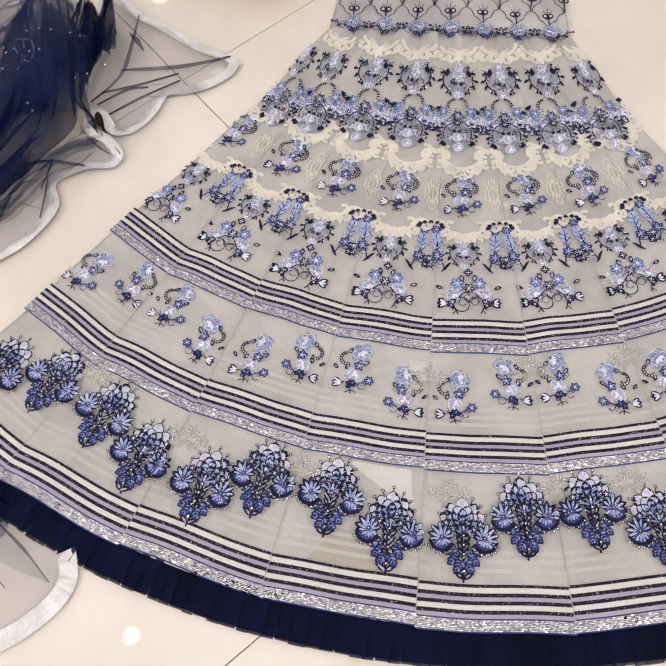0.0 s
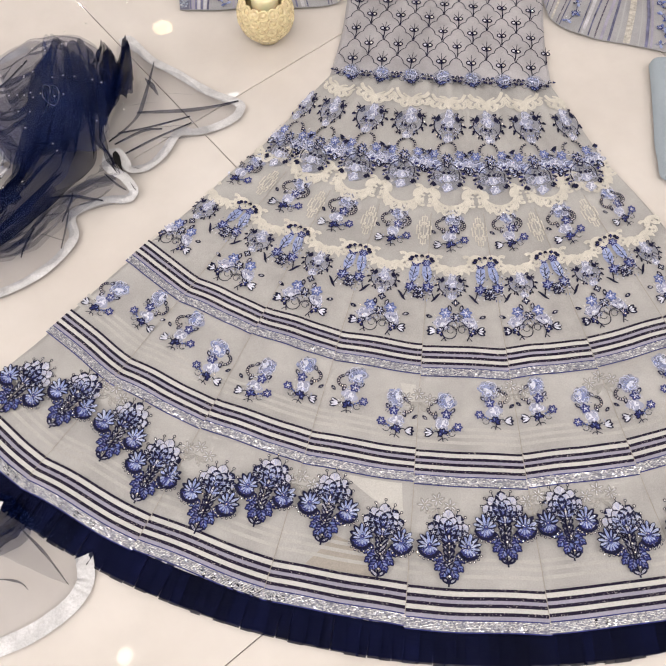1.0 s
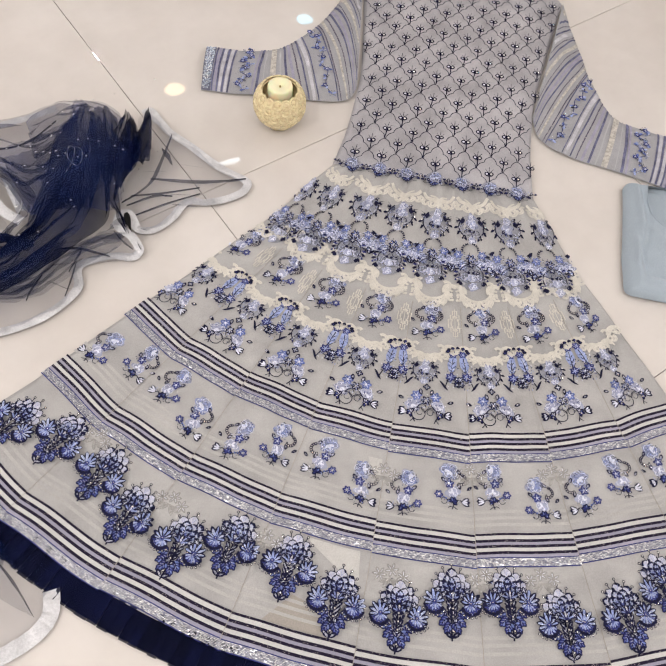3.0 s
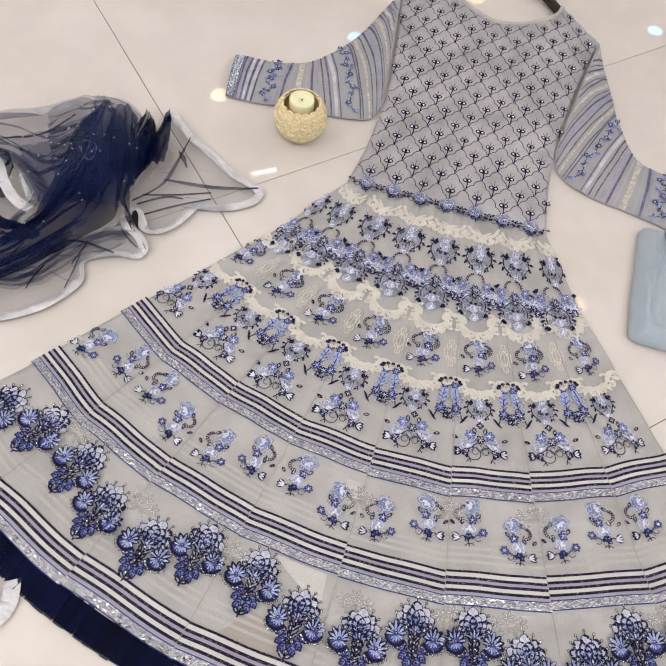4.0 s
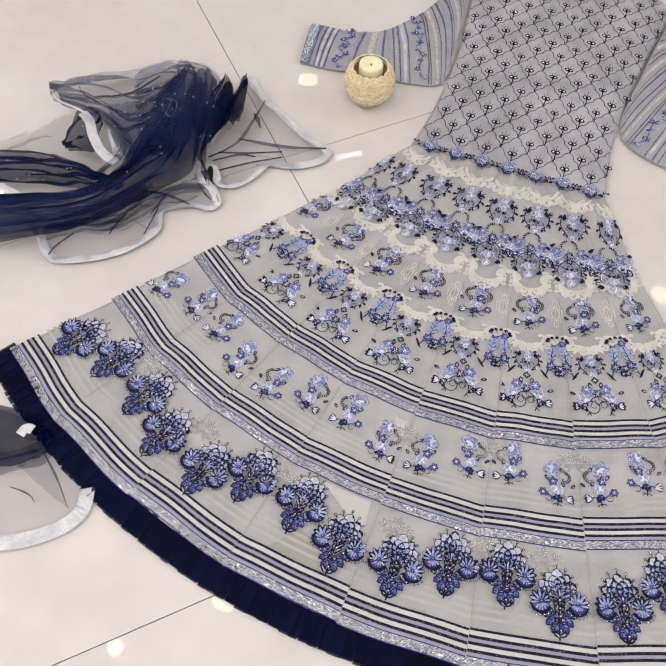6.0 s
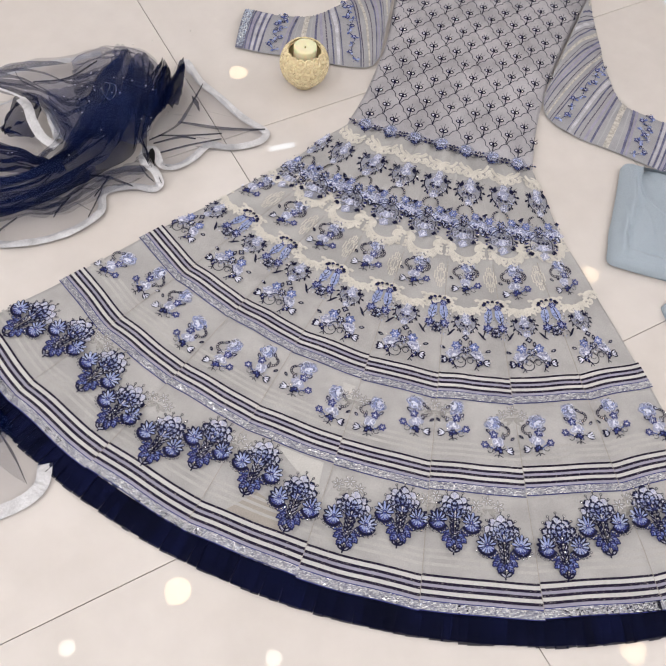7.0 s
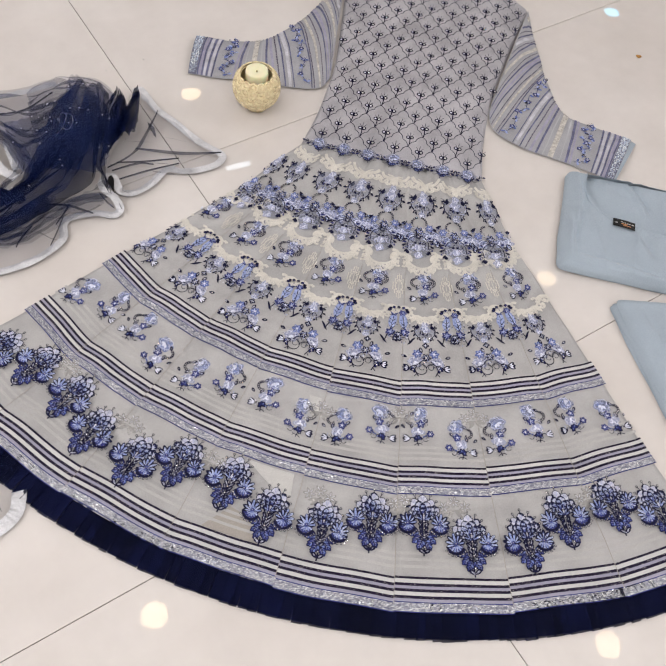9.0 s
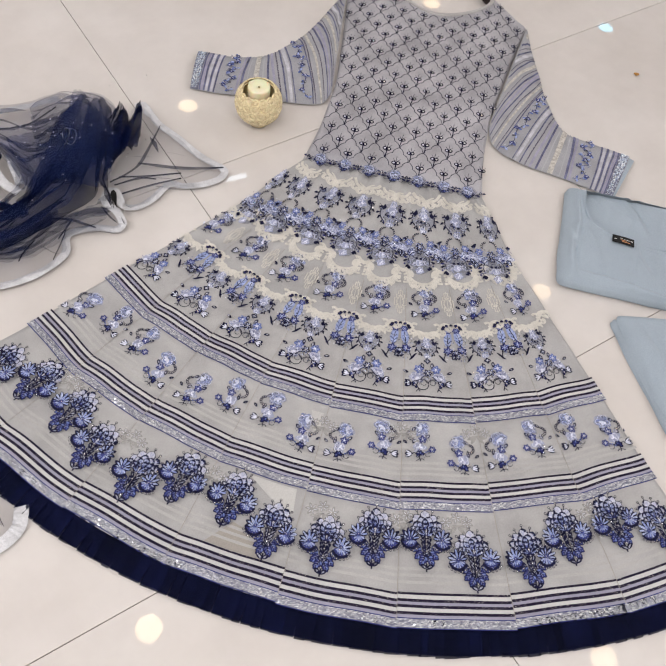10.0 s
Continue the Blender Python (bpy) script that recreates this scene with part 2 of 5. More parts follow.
def step(a, b, x):
    k = min(max((x - a) / (b - a), 0.0), 1.0)
    return k * k * (3 - 2 * k)


def empty(name, label, category, at=(0, 0, 0), group=""):
    ob = new(name)
    ob.location = at
    ob.empty_display_size = 0.05
    return tagged(ob, label, category, group)


# ---- room ----
X0, X1, Y0, Y1 = -3.2, 3.2, -4.0, 6.5
TURN45 = Matrix.Rotation(radians(45), 4, "Z")
CORNER = TURN45 @ Vector((-0.4534, -0.5747, 0))
verts = [(X0 - 0.5, Y0 - 0.5, -0.004), (X1 + 0.5, Y0 - 0.5, -0.004), (X1 + 0.5, Y1 + 0.5, -0.004), (X0 - 0.5, Y1 + 0.5, -0.004)]
floor = tagged(piece("floor", [(x, y, z - d) for d in (0, 0.1) for x, y, z in verts],
                     [(0, 1, 2, 3), (7, 6, 5, 4), (0, 4, 5, 1), (1, 5, 6, 2), (2, 6, 7, 3), (3, 7, 4, 0)], GROUT, smooth=False),
               "glossy cream polished tile floor with thin grey joints", "floor", kind="structure")
for name, b in (("wall_north", (X0, Y1, -0.1, X1, Y1 + 0.15, CEIL)), ("wall_south", (X0, Y0 - 0.15, -0.1, X1, Y0, CEIL)),
                ("wall_east", (X1, Y0 - 0.15, -0.1, X1 + 0.15, Y1 + 0.15, CEIL)), ("wall_west", (X0 - 0.15, Y0 - 0.15, -0.1, X0, Y1 + 0.15, CEIL))):
    tagged(part(name, box(*b), WALL), "plain warm white painted shop wall", "wall", kind="structure")
tagged(part("ceiling", box(X0 - 0.15, Y0 - 0.15, CEIL, X1 + 0.15, Y1 + 0.15, CEIL + 0.12), CEILING),
       "plain white ceiling with recessed lamps", "ceiling", kind="structure")
# fixtures for the display discs and for the added, unseen fill lamps
for x, y, rad, col, power in DISCS + [(x, y, rad, LAMP_TINT, 14) for x, y, rad, watts in ADDED_LAMPS]:
    d = empty("downlight", "round recessed ceiling lamp with a white metal ring, in a set partly added", "ceiling lamp", (x, y, CEIL), "ceiling lamps")
    v, f = lathe([(rad + 0.002, 0.0), (rad + 0.002, -0.008), (rad + 0.012, -0.010), (rad + 0.016, -0.004), (rad + 0.016, 0.0)], 32)
    piece("ring", v, f, CEILING, d)
    v, f = lathe([(0.0, -0.004), (rad, -0.004)], 32)
    piece("diffuser", v, f, glow("lamp_glow", col, power), d, "glowing round lamp glass")
spot = empty("track_light", "slim white rectangular ceiling lamp", "ceiling lamp", (-1.1, 2.31, CEIL))
spot.rotation_euler = (0, 0, radians(35))
part("housing", box(-0.09, -0.026, -0.006, 0.09, 0.026, 0.0, 0.002), CEILING, spot)
part("diffuser", box(-0.08, -0.018, -0.010, 0.08, 0.018, -0.006), glow("strip_glow", (0.85, 0.95, 1.0), 12.0), spot)

# ---- gown: the skirt is a fan about the origin, its waist above and its hem towards -y ----
HALF, PANEL, SEAM0 = 35.2, 9.0, -0.3
WAIST_Y = -0.195


def ripple(x, y, s, seed=0.0):
    return noise.noise(Vector((x * s, y * s, seed)))


def skirt_z(x, y):
    r, a = math.hypot(x, y), math.degrees(math.atan2(x, -y))
    z = 0.0065 + 0.0032 * ripple(x, y, 5.0) + 0.0016 * ripple(x, y, 15.0, 3.0) + 0.0005 * ripple(x, y, 45.0, 4.0)
    z += 0.0036 * math.exp(-max(r - 0.2, 0) / 0.13) * math.sin(math.radians(a * 40 + 60 * ripple(x, y, 6, 9)))
    k = (a - SEAM0) / PANEL
    z += 0.0009 * math.exp(-(((k - round(k)) * PANEL * r * 0.0175) / 0.0022) ** 2)
    z += 0.0011 * ripple(a * 0.35, r * 4, 1.0, 7.0)
    return z


def panel_shift(r, a):
    """Each panel of the skirt was sewn in a little higher or lower than the next."""
    k = (a - SEAM0) / PANEL
    i = math.floor(k)
    rnd = random.Random(i * 31 + 500)
    off, tilt = rnd.uniform(-0.0028, 0.0028), rnd.uniform(-0.003, 0.003)
    f = k - i
    return off + tilt * (f - 0.5) - 0.0023 * (1 - 4 * (f - 0.5) ** 2) + 0.0022 * ripple(a * 0.22, r * 3, 1.0, 44)


def fan(r, a, dz=0.0):
    wide = a * (1 + 0.11 * (1 - step(0.2, 0.4, r)))
    t = math.radians(wide)
    x, y = r * math.sin(t), -r * math.cos(t)
    return (x, y, skirt_z(x, y) + dz)


def top_r(a):
    return -WAIST_Y / math.cos(math.radians(a * 1.11))


gown = empty("gown", "long grey flared gown with blue embroidery laid flat on the floor", "dress")


def skirt_fn(u, v):
    a = HALF * (2 * u - 1)
    r = top_r(a) + (0.937 - top_r(a)) * v
    a2 = a + 0.28 * math.copysign(1, a) * ripple(r * 12, a / 40, 1.0, 5) * step(0.9, 1, abs(a) / HALF)
    x, y, z = fan(r, a2)
    return (x, y, z * (1 - 0.7 * step(0.985, 1.0, abs(a) / HALF)))


v, f = grid(skirt_fn, 300, 150)
skirt = piece("skirt", v, f, GEORGETTE, gown, "sheer grey georgette skirt of flared panels")


def band(name, r0, r1, material, parent, dz, label="", a0=-HALF, a1=HALF, rows=1, shift=True, split=False):
    """A band of cloth round the skirt, sewn panel by panel."""
    verts, faces = [], []
    k0, k1 = math.floor((a0 - SEAM0) / PANEL), math.ceil((a1 - SEAM0) / PANEL)
    for k in range(k0, k1):
        lo, hi = max(a0, SEAM0 + k * PANEL), min(a1, SEAM0 + (k + 1) * PANEL)
        if hi - lo < 0.2:
            continue
        n = max(2, int((hi - lo) * 2.5))
        base = len(verts)
        for j in range(rows + 1):
            for i in range(n + 1):
                a = lo + (hi - lo) * i / n
                mid = min(max(a, lo + 0.01), hi - 0.01)
                s = panel_shift(r0, mid) if shift else 0
                verts.append(fan(r0 + (r1 - r0) * j / rows + s, a, dz))
        for j in range(rows):
            for i in range(n):
                q = base + j * (n + 1) + i
                faces.append((q, q + 1, q + n + 2, q + n + 1))
        if split:
            piece(name, verts, faces, material, parent, label)
            verts, faces = [], []
    return None if split else piece(name, verts, faces, material, parent, label)


def sequins(name, r0, r1, rows, pitch, size, material, parent, label, seed, a0=-HALF, a1=HALF):
    rnd = random.Random(seed)
    verts, faces = [], []
    for j in range(rows):
        r = r0 + (r1 - r0) * (j + 0.5) / rows
        n = int(math.radians(a1 - a0) * r / pitch)
        for i in range(n):
            if rnd.random() < 0.06:
                continue
            a = a0 + (a1 - a0) * (i + 0.5 + rnd.uniform(-0.2, 0.2)) / n
            c = Vector(fan(r + panel_shift(r, a) + rnd.uniform(-0.0002, 0.0002), a, 0.0018))
            t, w = math.radians(a), size * rnd.uniform(0.8, 1.1)
            e1, e2 = Vector((math.cos(t), math.sin(t), rnd.gauss(0, 0.2))), Vector((-math.sin(t), math.cos(t), rnd.gauss(0, 0.2)))
            h = (r1 - r0) / rows * 0.37
            q = len(verts)
            verts += [c - e1 * w - e2 * h * 0.6, c - e2 * h, c + e1 * w - e2 * h * 0.6, c + e1 * w + e2 * h * 0.6, c + e2 * h, c - e1 * w + e2 * h * 0.6]
            faces.append((q, q + 1, q + 2, q + 3, q + 4, q + 5))
    return piece(name, verts, faces, material, parent, label, smooth=False)


STRIPES = [("dark_stripe", 0.0028, DARK), ("cream_stripe", 0.0050, CREAM), ("dark_stripe", 0.0035, DARK), ("lavender_stripe", 0.0036, LAVENDER),
           ("dark_stripe", 0.0035, DARK), ("cream_stripe", 0.0046, CREAM), ("dark_stripe", 0.0035, DARK), ("lavender_stripe", 0.0040, LAVENDER)]
for row, (start, k, shine) in enumerate(((0.6205, 0.94, SHIMMER), (0.7505, 0.94, SEQUIN), (0.8975, 1.0, SEQUIN))):
    r = start
    for name, w, material in STRIPES:
        band(name, r, r + w * k, material, skirt, 0.0007 if material is not DARK else 0.0010)
        r += w * k
    for e in (r - 0.0002, r + 0.0113 * k):
        band("tape_edge", e, e + 0.0011, INDIGO, skirt, 0.0010)
    band("sequin_tape", r, r + 0.0122 * k, TAPE, skirt, 0.0006, "silver sequin tape with thin indigo edges", rows=2, split=True)
    tagged(sequins("sequin_trim", r + 0.0010, r + 0.0112 * k, 7, 0.0025, 0.00128, SEQUIN, skirt, "close rows of tiny silver sequins", 40 + row), kind="stuff")
# stripes of the back layer that show through the sheer front
for r in (0.866, 0.874, 0.883, 0.722, 0.730, 0.738):
    band("back_stripe", r, r + 0.0038, cloth("back_stripe_cloth", (0.410, 0.394, 0.375), 0.85, var=0.08) if r == 0.866 else bpy.data.materials["back_stripe_cloth"],
         skirt, 0.00035, shift=True)


def patch(name, corners, material, label):
    def fn(u, v):
        p = [(1 - u) * (1 - v), u * (1 - v), u * v, (1 - u) * v]
        return fan(sum(k * c[0] for k, c in zip(p, corners)), sum(k * c[1] for k, c in zip(p, corners)), 0.0003)
    v, f = grid(fn, 14, 10)
    piece(name, v, f, material, skirt, label)


# patches on the cloth: pale and darker see-through tones put into their colour
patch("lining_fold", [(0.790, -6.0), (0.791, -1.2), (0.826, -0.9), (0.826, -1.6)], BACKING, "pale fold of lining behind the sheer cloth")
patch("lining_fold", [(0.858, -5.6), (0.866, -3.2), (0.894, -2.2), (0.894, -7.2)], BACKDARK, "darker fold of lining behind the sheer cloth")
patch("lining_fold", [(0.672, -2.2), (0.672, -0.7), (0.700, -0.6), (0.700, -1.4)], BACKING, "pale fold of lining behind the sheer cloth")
# seams between the panels
for k in range(-4, 5):
    a = SEAM0 + k * PANEL
    if abs(a) < HALF - 0.5:
        verts, faces = [], []
        for j in range(81):
            r = 0.43 + (0.934 - 0.43) * j / 80
            wob = 0.05 * ripple(r * 20, a, 1.0)
            verts += [fan(r, a + wob - 0.020 / r, 0.0012), fan(r, a + wob + 0.020 / r, 0.0014)]
            if j:
                q = 2 * j
                faces.append((q - 2, q - 1, q + 1, q))
        piece("seam", verts, faces, bpy.data.materials["dim_backing"], skirt)

# ---- pleated ruffle at the hem ----


def pleats(r0, r1, material, seed, width, parent):
    rnd = random.Random(seed)
    a = -HALF - 0.35
    while a < HALF + 0.35:
        w = width * rnd.uniform(0.75, 1.3)
        length = r1 + rnd.uniform(-0.0009, 0.0009) + 0.0022 * ripple(a * 0.3, 0, 1.0, seed)
        skew, lift, over = rnd.uniform(-0.08, 0.08), rnd.uniform(0.003, 0.008), rnd.uniform(-0.02, 0.22)
        verts, faces = [], []
        for j in range(6):
            for i in range(4):
                t = a + (w + over * (1 - 0.8 * j / 5)) * i / 3 + skew * j / 5
                r = r0 + (length - r0) * j / 5
                x, y = r * math.sin(radians(t)), -r * math.cos(radians(t))
                z = 0.0022 + 0.0048 * (1 - step(0.93, 0.972, r)) + lift * (i / 3) * (0.3 + 0.7 * j / 5) * 0.6
                verts.append((x, y, z))
        for j in range(5):
            for i in range(3):
                q = j * 4 + i
                faces.append((q, q + 1, q + 5, q + 4))
        piece("pleat", verts, faces, material, parent)
        a += w


def hem_sheet(u, v):
    a, r = (HALF + 0.3) * (2 * u - 1), 0.930 + (0.0392 + 0.001 * ripple(u * 90, 0, 1.0, 8)) * v
    x, y = r * math.sin(radians(a)), -r * math.cos(radians(a))
    return (x, y, 0.0014 + 0.0030 * (1 - v) + 0.0005 * math.sin(u * 500))


v, f = grid(hem_sheet, 300, 5)
ruffle = piece("hem_ruffle", v, f, RUFFLE, gown, "pleated navy net ruffle round the hem")
pleats(0.930, 0.9715, RUFFLE, 3, 0.74, ruffle)

# ---- embroidery ----


class Stitch:
    """A motif drawn flat, x to the right and y towards the waist, each stitch laid over the last; it is laid on the cloth later."""

    def __init__(self):
        self.v, self.f, self.m, self.k = [], [], [], 0

    def height(self):
        self.k += 1
        return 0.0003 + 0.000014 * self.k

    def petal(self, x, y, deg, l, w, m, z=0, edge=None, line=0.0006, vein=None):
        c, s = math.cos(radians(deg)), math.sin(radians(deg))
        if edge is not None:
            self.petal(x - line * c, y - line * s, deg, l + 2 * line, w + 2 * line, edge)
        z = self.height()
        base, prof = len(self.v), [(0, 0.10), (0.3, 0.42), (0.62, 0.5), (0.88, 0.28), (1, 0), (0.88, -0.28), (0.62, -0.5), (0.3, -0.42), (0, -0.10)]
        for px, py in prof:
            self.v.append((x + c * px * l - s * py * w, y + s * px * l + c * py * w, z))
        self.v.append((x + c * 0.55 * l, y + s * 0.55 * l, z + 0.00012))
        n = len(prof)
        self.f += [(base + i, base + (i + 1) % n, base + n) for i in range(n)]
        self.m += [m] * n
        if vein is not None:
            self.stroke([(x + c * 0.1 * l, y + s * 0.1 * l), (x + c * 0.8 * l, y + s * 0.8 * l)], 0.0007, vein, n=1)

    def disc(self, x, y, r, m, z=0, n=8, rise=0.0003):
        z = self.height()
        base = len(self.v)
        self.v += [(x + r * math.cos(2 * math.pi * i / n), y + r * math.sin(2 * math.pi * i / n), z) for i in range(n)] + [(x, y, z + rise)]
        self.f += [(base + i, base + (i + 1) % n, base + n) for i in range(n)]
        self.m += [m] * n

    def bead(self, x, y, r=0.0011, rim=1):
        self.disc(x, y, r + 0.0007, rim, n=7, rise=0.0001)
        self.disc(x, y, r, 7, n=7, rise=0.0005)

    def stroke(self, pts, w, m, z=0, taper=0.0, n=4):
        z = self.height()
        P = [curve_at([(*p, 0) for p in pts], i / (n * (len(pts) - 1))) for i in range(n * (len(pts) - 1) + 1)]
        base, last = len(self.v), len(P) - 1
        for i, p in enumerate(P):
            t = P[min(i + 1, last)] - P[max(i - 1, 0)]
            t = t.normalized() if t.length else Vector((1, 0, 0))
            k = w * 0.5 * (1 - taper * i / last)
            self.v += [(p.x - t.y * k, p.y + t.x * k, z), (p.x, p.y, z + 0.0002), (p.x + t.y * k, p.y - t.x * k, z)]
            if i:
                q = base + 3 * i
                self.f += [(q - 3, q - 2, q + 1, q), (q - 2, q - 1, q + 2, q + 1)]
                self.m += [m, m]

    def arc(self, x, y, r, d0, d1, w, m, z=0, taper=0.0, r2=None):
        n = max(3, int(abs(d1 - d0) / 40) + 1)
        r2 = r if r2 is None else r2
        self.stroke([(x + (r + (r2 - r) * i / n) * math.cos(radians(d0 + (d1 - d0) * i / n)), y + (r + (r2 - r) * i / n) * math.sin(radians(d0 + (d1 - d0) * i / n))) for i in range(n + 1)], w, m, z, taper, 3)

    def flower(self, x, y, r, n, m, eye, edge=None, z=0, turn=0.0, fat=0.85):
        for i in range(n):
            d = radians(turn + 360 * i / n)
            self.petal(x, y, turn + 360 * i / n, r, r * fat * 2.2 / n ** 0.75, m, 0, edge, 0.0007)
            self.stroke([(x + 0.25 * r * math.cos(d), y + 0.25 * r * math.sin(d)), (x + 0.7 * r * math.cos(d), y + 0.7 * r * math.sin(d))], 0.0007, 6 if m not in (5, 6) else 4, n=1)
        self.disc(x, y, r * 0.24, eye, 0, 7)

    def rose(self, x, y, r, m, vein, z=0, seed=0):
        """A large soft bloom of overlapping sheer petals with fine pale veins."""
        rnd = random.Random(seed)
        for i in range(6):
            d = 60 * i + rnd.uniform(-15, 15)
            self.petal(x, y, d, r * rnd.uniform(0.75, 1.2), r * rnd.uniform(0.7, 1.0), m)
        for i in range(5):
            d = 72 * i + rnd.uniform(-25, 25)
            q = r * rnd.uniform(0.3, 0.55)
            self.arc(x + q * math.cos(radians(d)), y + q * math.sin(radians(d)), r * rnd.uniform(0.25, 0.42), d - 100, d + rnd.uniform(60, 120), 0.0006, vein)
        for i in range(3):
            d = rnd.uniform(0, 360)
            self.petal(x, y, d, r * 0.55, r * 0.3, vein)

    def speckle(self, n, ovals, seed, colours=(1, 1, 6, 7, 3, 0, 5)):
        """Loose short stitches and tiny beads strewn over a motif."""
        q = random.Random(seed)
        for i in range(int(1.7 * n)):
            cx, cy, rx, ry = ovals[q.randrange(len(ovals))]
            d, k = q.uniform(0, 2 * math.pi), math.sqrt(q.random())
            x, y, t = cx + rx * k * math.cos(d), cy + ry * k * math.sin(d), q.uniform(0, math.pi)
            m, l = colours[q.randrange(len(colours))], q.uniform(0.0005, 0.0014)
            if m == 7:
                self.disc(x, y, 0.0007, 7, 0, 5)
            else:
                self.stroke([(x - l * math.cos(t), y - l * math.sin(t)), (x + l * math.cos(t), y + l * math.sin(t))], 0.0007, m, n=1)

    def beaded(self, x, y, r, d0, d1, dark, bead, w=0.0036):
        self.arc(x, y, r, d0, d1, w, dark)
        n = max(3, int(abs(d1 - d0) * math.pi / 180 * r / 0.0028))
        for i in range(n):
            d = radians(d0 + (d1 - d0) * (i + 0.5) / n)
            self.disc(x + r * math.cos(d), y + r * math.sin(d), 0.00125, bead, 0, 6)

    def leaf_pair(self, x, y, deg, l, m, edge, bead):
        self.petal(x, y, deg, l, l * 0.48, m, 0, edge, 0.0006)
        c, s = math.cos(radians(deg)), math.sin(radians(deg))
        self.stroke([(x + 0.1 * l * c, y + 0.1 * l * s), (x + 0.9 * l * c, y + 0.9 * l * s)], 0.0006, edge, n=1)
        self.disc(x + 0.55 * l * c - 0.1 * l * s, y + 0.55 * l * s + 0.1 * l * c, l * 0.10, bead, 0, 6)


THREADS = [INDIGO, NIGHT, BLUE, SKY, PALE, LILAC, FROST, BEAD, LACE, WASH, BLOOM, GAUZE, GEORGETTE, GHOST]
I_, N_, B_, S_, P_, L_, F_, D_, C_, W_, O_, G_, K_, H_ = range(14)


def bouquet(seed):
    """A dense bunch: a scalloped fan of a crown, two side blooms over beaded cups, and dark leaves down the stem."""
    s, rnd = Stitch(), random.Random(seed)
    s.stroke([(0, 0.010), (0.0005, -0.010), (-0.0004, -0.026), (0, -0.0425)], 0.0018, N_)
    # the crown: five fluted white petals with stalked beads between, and a smaller row over them
    for i in range(7):
        d = radians(90 + 57 * (i - 3) / 3)
        k = 1 - 0.24 * abs(i - 3) / 3
        c, q = math.cos(d), math.sin(d)
        s.stroke([(0.026 * k * c, 0.0075 + 0.026 * k * q), (0.0345 * k * c, 0.0075 + 0.0345 * k * q)], 0.0009, N_, n=1)
        s.bead(0.0350 * k * c, 0.0075 + 0.0350 * k * q, 0.0011)
    for row, (r, n, wide, l, w) in enumerate(((0.0305, 5, 56, 0.0150, 0.0120), (0.0240, 4, 44, 0.0110, 0.0100), (0.0190, 5, 64, 0.0095, 0.0072), (0.0130, 3, 46, 0.0085, 0.0062))):
        for i in sorted(range(n), key=lambda i: -abs(i - (n - 1) / 2)):
            side = 2 * i / (n - 1) - 1
            ang, k = 90 + wide * side, 1 - 0.17 * abs(side)
            d = radians(ang)
            x, y = (r * k - l) * math.cos(d), 0.0075 + (r * k - l) * math.sin(d)
            s.petal(x, y, ang, l, w, (L_, L_, P_, P_)[row], 0, N_, 0.0009)
            for q in (-24, -8, 8, 24):
                e = d + radians(q)
                s.stroke([(x + 0.40 * l * math.cos(d), y + 0.40 * l * math.sin(d)), (x + 0.86 * l * math.cos(e), y + 0.86 * l * math.sin(e))], 0.0006, (S_, S_, I_, I_)[row] if abs(q) == 8 else (F_, P_, S_, S_)[row], n=1)
            if row > 1:
                s.petal(x, y, ang, l * 0.55, w * 0.45, (S_, B_)[row - 2], 0, I_, 0.0005)
    # notched leaves below: one dark outline, small lobes and a pale midrib
    for sx in (-1, 1):
        for bx, by, lean in ((0.0070, -0.0120, 74), (0.0045, -0.0180, 50), (0.0020, -0.0235, 30)):
            tip = radians(-90 + sx * lean)
            c, q = math.cos(tip), math.sin(tip)
            lobes = []
            for i in range(3):
                for side in (-1, 1):
                    lobes.append((sx * bx + 0.0032 * i * c, by + 0.0032 * i * q, math.degrees(tip) + side * (52 - 8 * i) + rnd.uniform(-6, 6), 0.0062 - 0.0004 * i))
            lobes.append((sx * bx + 0.0080 * c, by + 0.0080 * q, math.degrees(tip), 0.0055))
            for x, y, d, l in lobes:
                s.petal(x, y, d, l + 0.0008, 0.0048, N_)
            for j, (x, y, d, l) in enumerate(lobes):
                s.petal(x, y, d, l, 0.0029, (I_, B_)[(j + seed) % 4 == 0])
                s.stroke([(x, y), (x + 0.7 * l * math.cos(radians(d)), y + 0.7 * l * math.sin(radians(d)))], 0.0005, (S_, L_)[j % 2], n=1)
            s.stroke([(0, by + 0.004), (sx * bx, by), (sx * bx + 0.0100 * c, by + 0.0100 * q)], 0.0008, N_)
        for y, d, l in ((0.0060, 52, 0.0085), (0.0000, 50, 0.0085), (-0.0060, 44, 0.0085), (-0.0120, 36, 0.0080), (-0.0180, 30, 0.0075), (-0.0240, 34, 0.0065)):
            s.petal(sx * 0.0010, y, 90 - sx * d, l, 0.0031, F_ if y > -0.010 else L_, 0, N_, 0.0008, N_)
        s.petal(0, -0.0395, 90 - sx * 54, 0.0092, 0.0040, L_, 0, N_, 0.0009, N_)
    # side blooms
    for sx in (-1, 1):
        cx, cy = sx * 0.0205, -0.0015
        for i in range(7):
            d = radians(-90 + sx * (-54 + 19 * i))
            s.bead(cx + sx * 0.0005 + 0.0142 * math.cos(d), cy - 0.0015 + 0.0142 * math.sin(d), 0.0009)
        s.arc(cx + sx * 0.0005, cy - 0.0015, 0.0110, -90 - sx * 70, -90 + sx * 82, 0.0036, N_)
        for i in range(6):
            d = -90 + sx * (-62 + 25 * i)
            s.petal(cx + sx * 0.0004, cy - 0.0010, d, 0.0098, 0.0046, (P_, S_)[i % 2], 0, I_, 0.0007, B_)
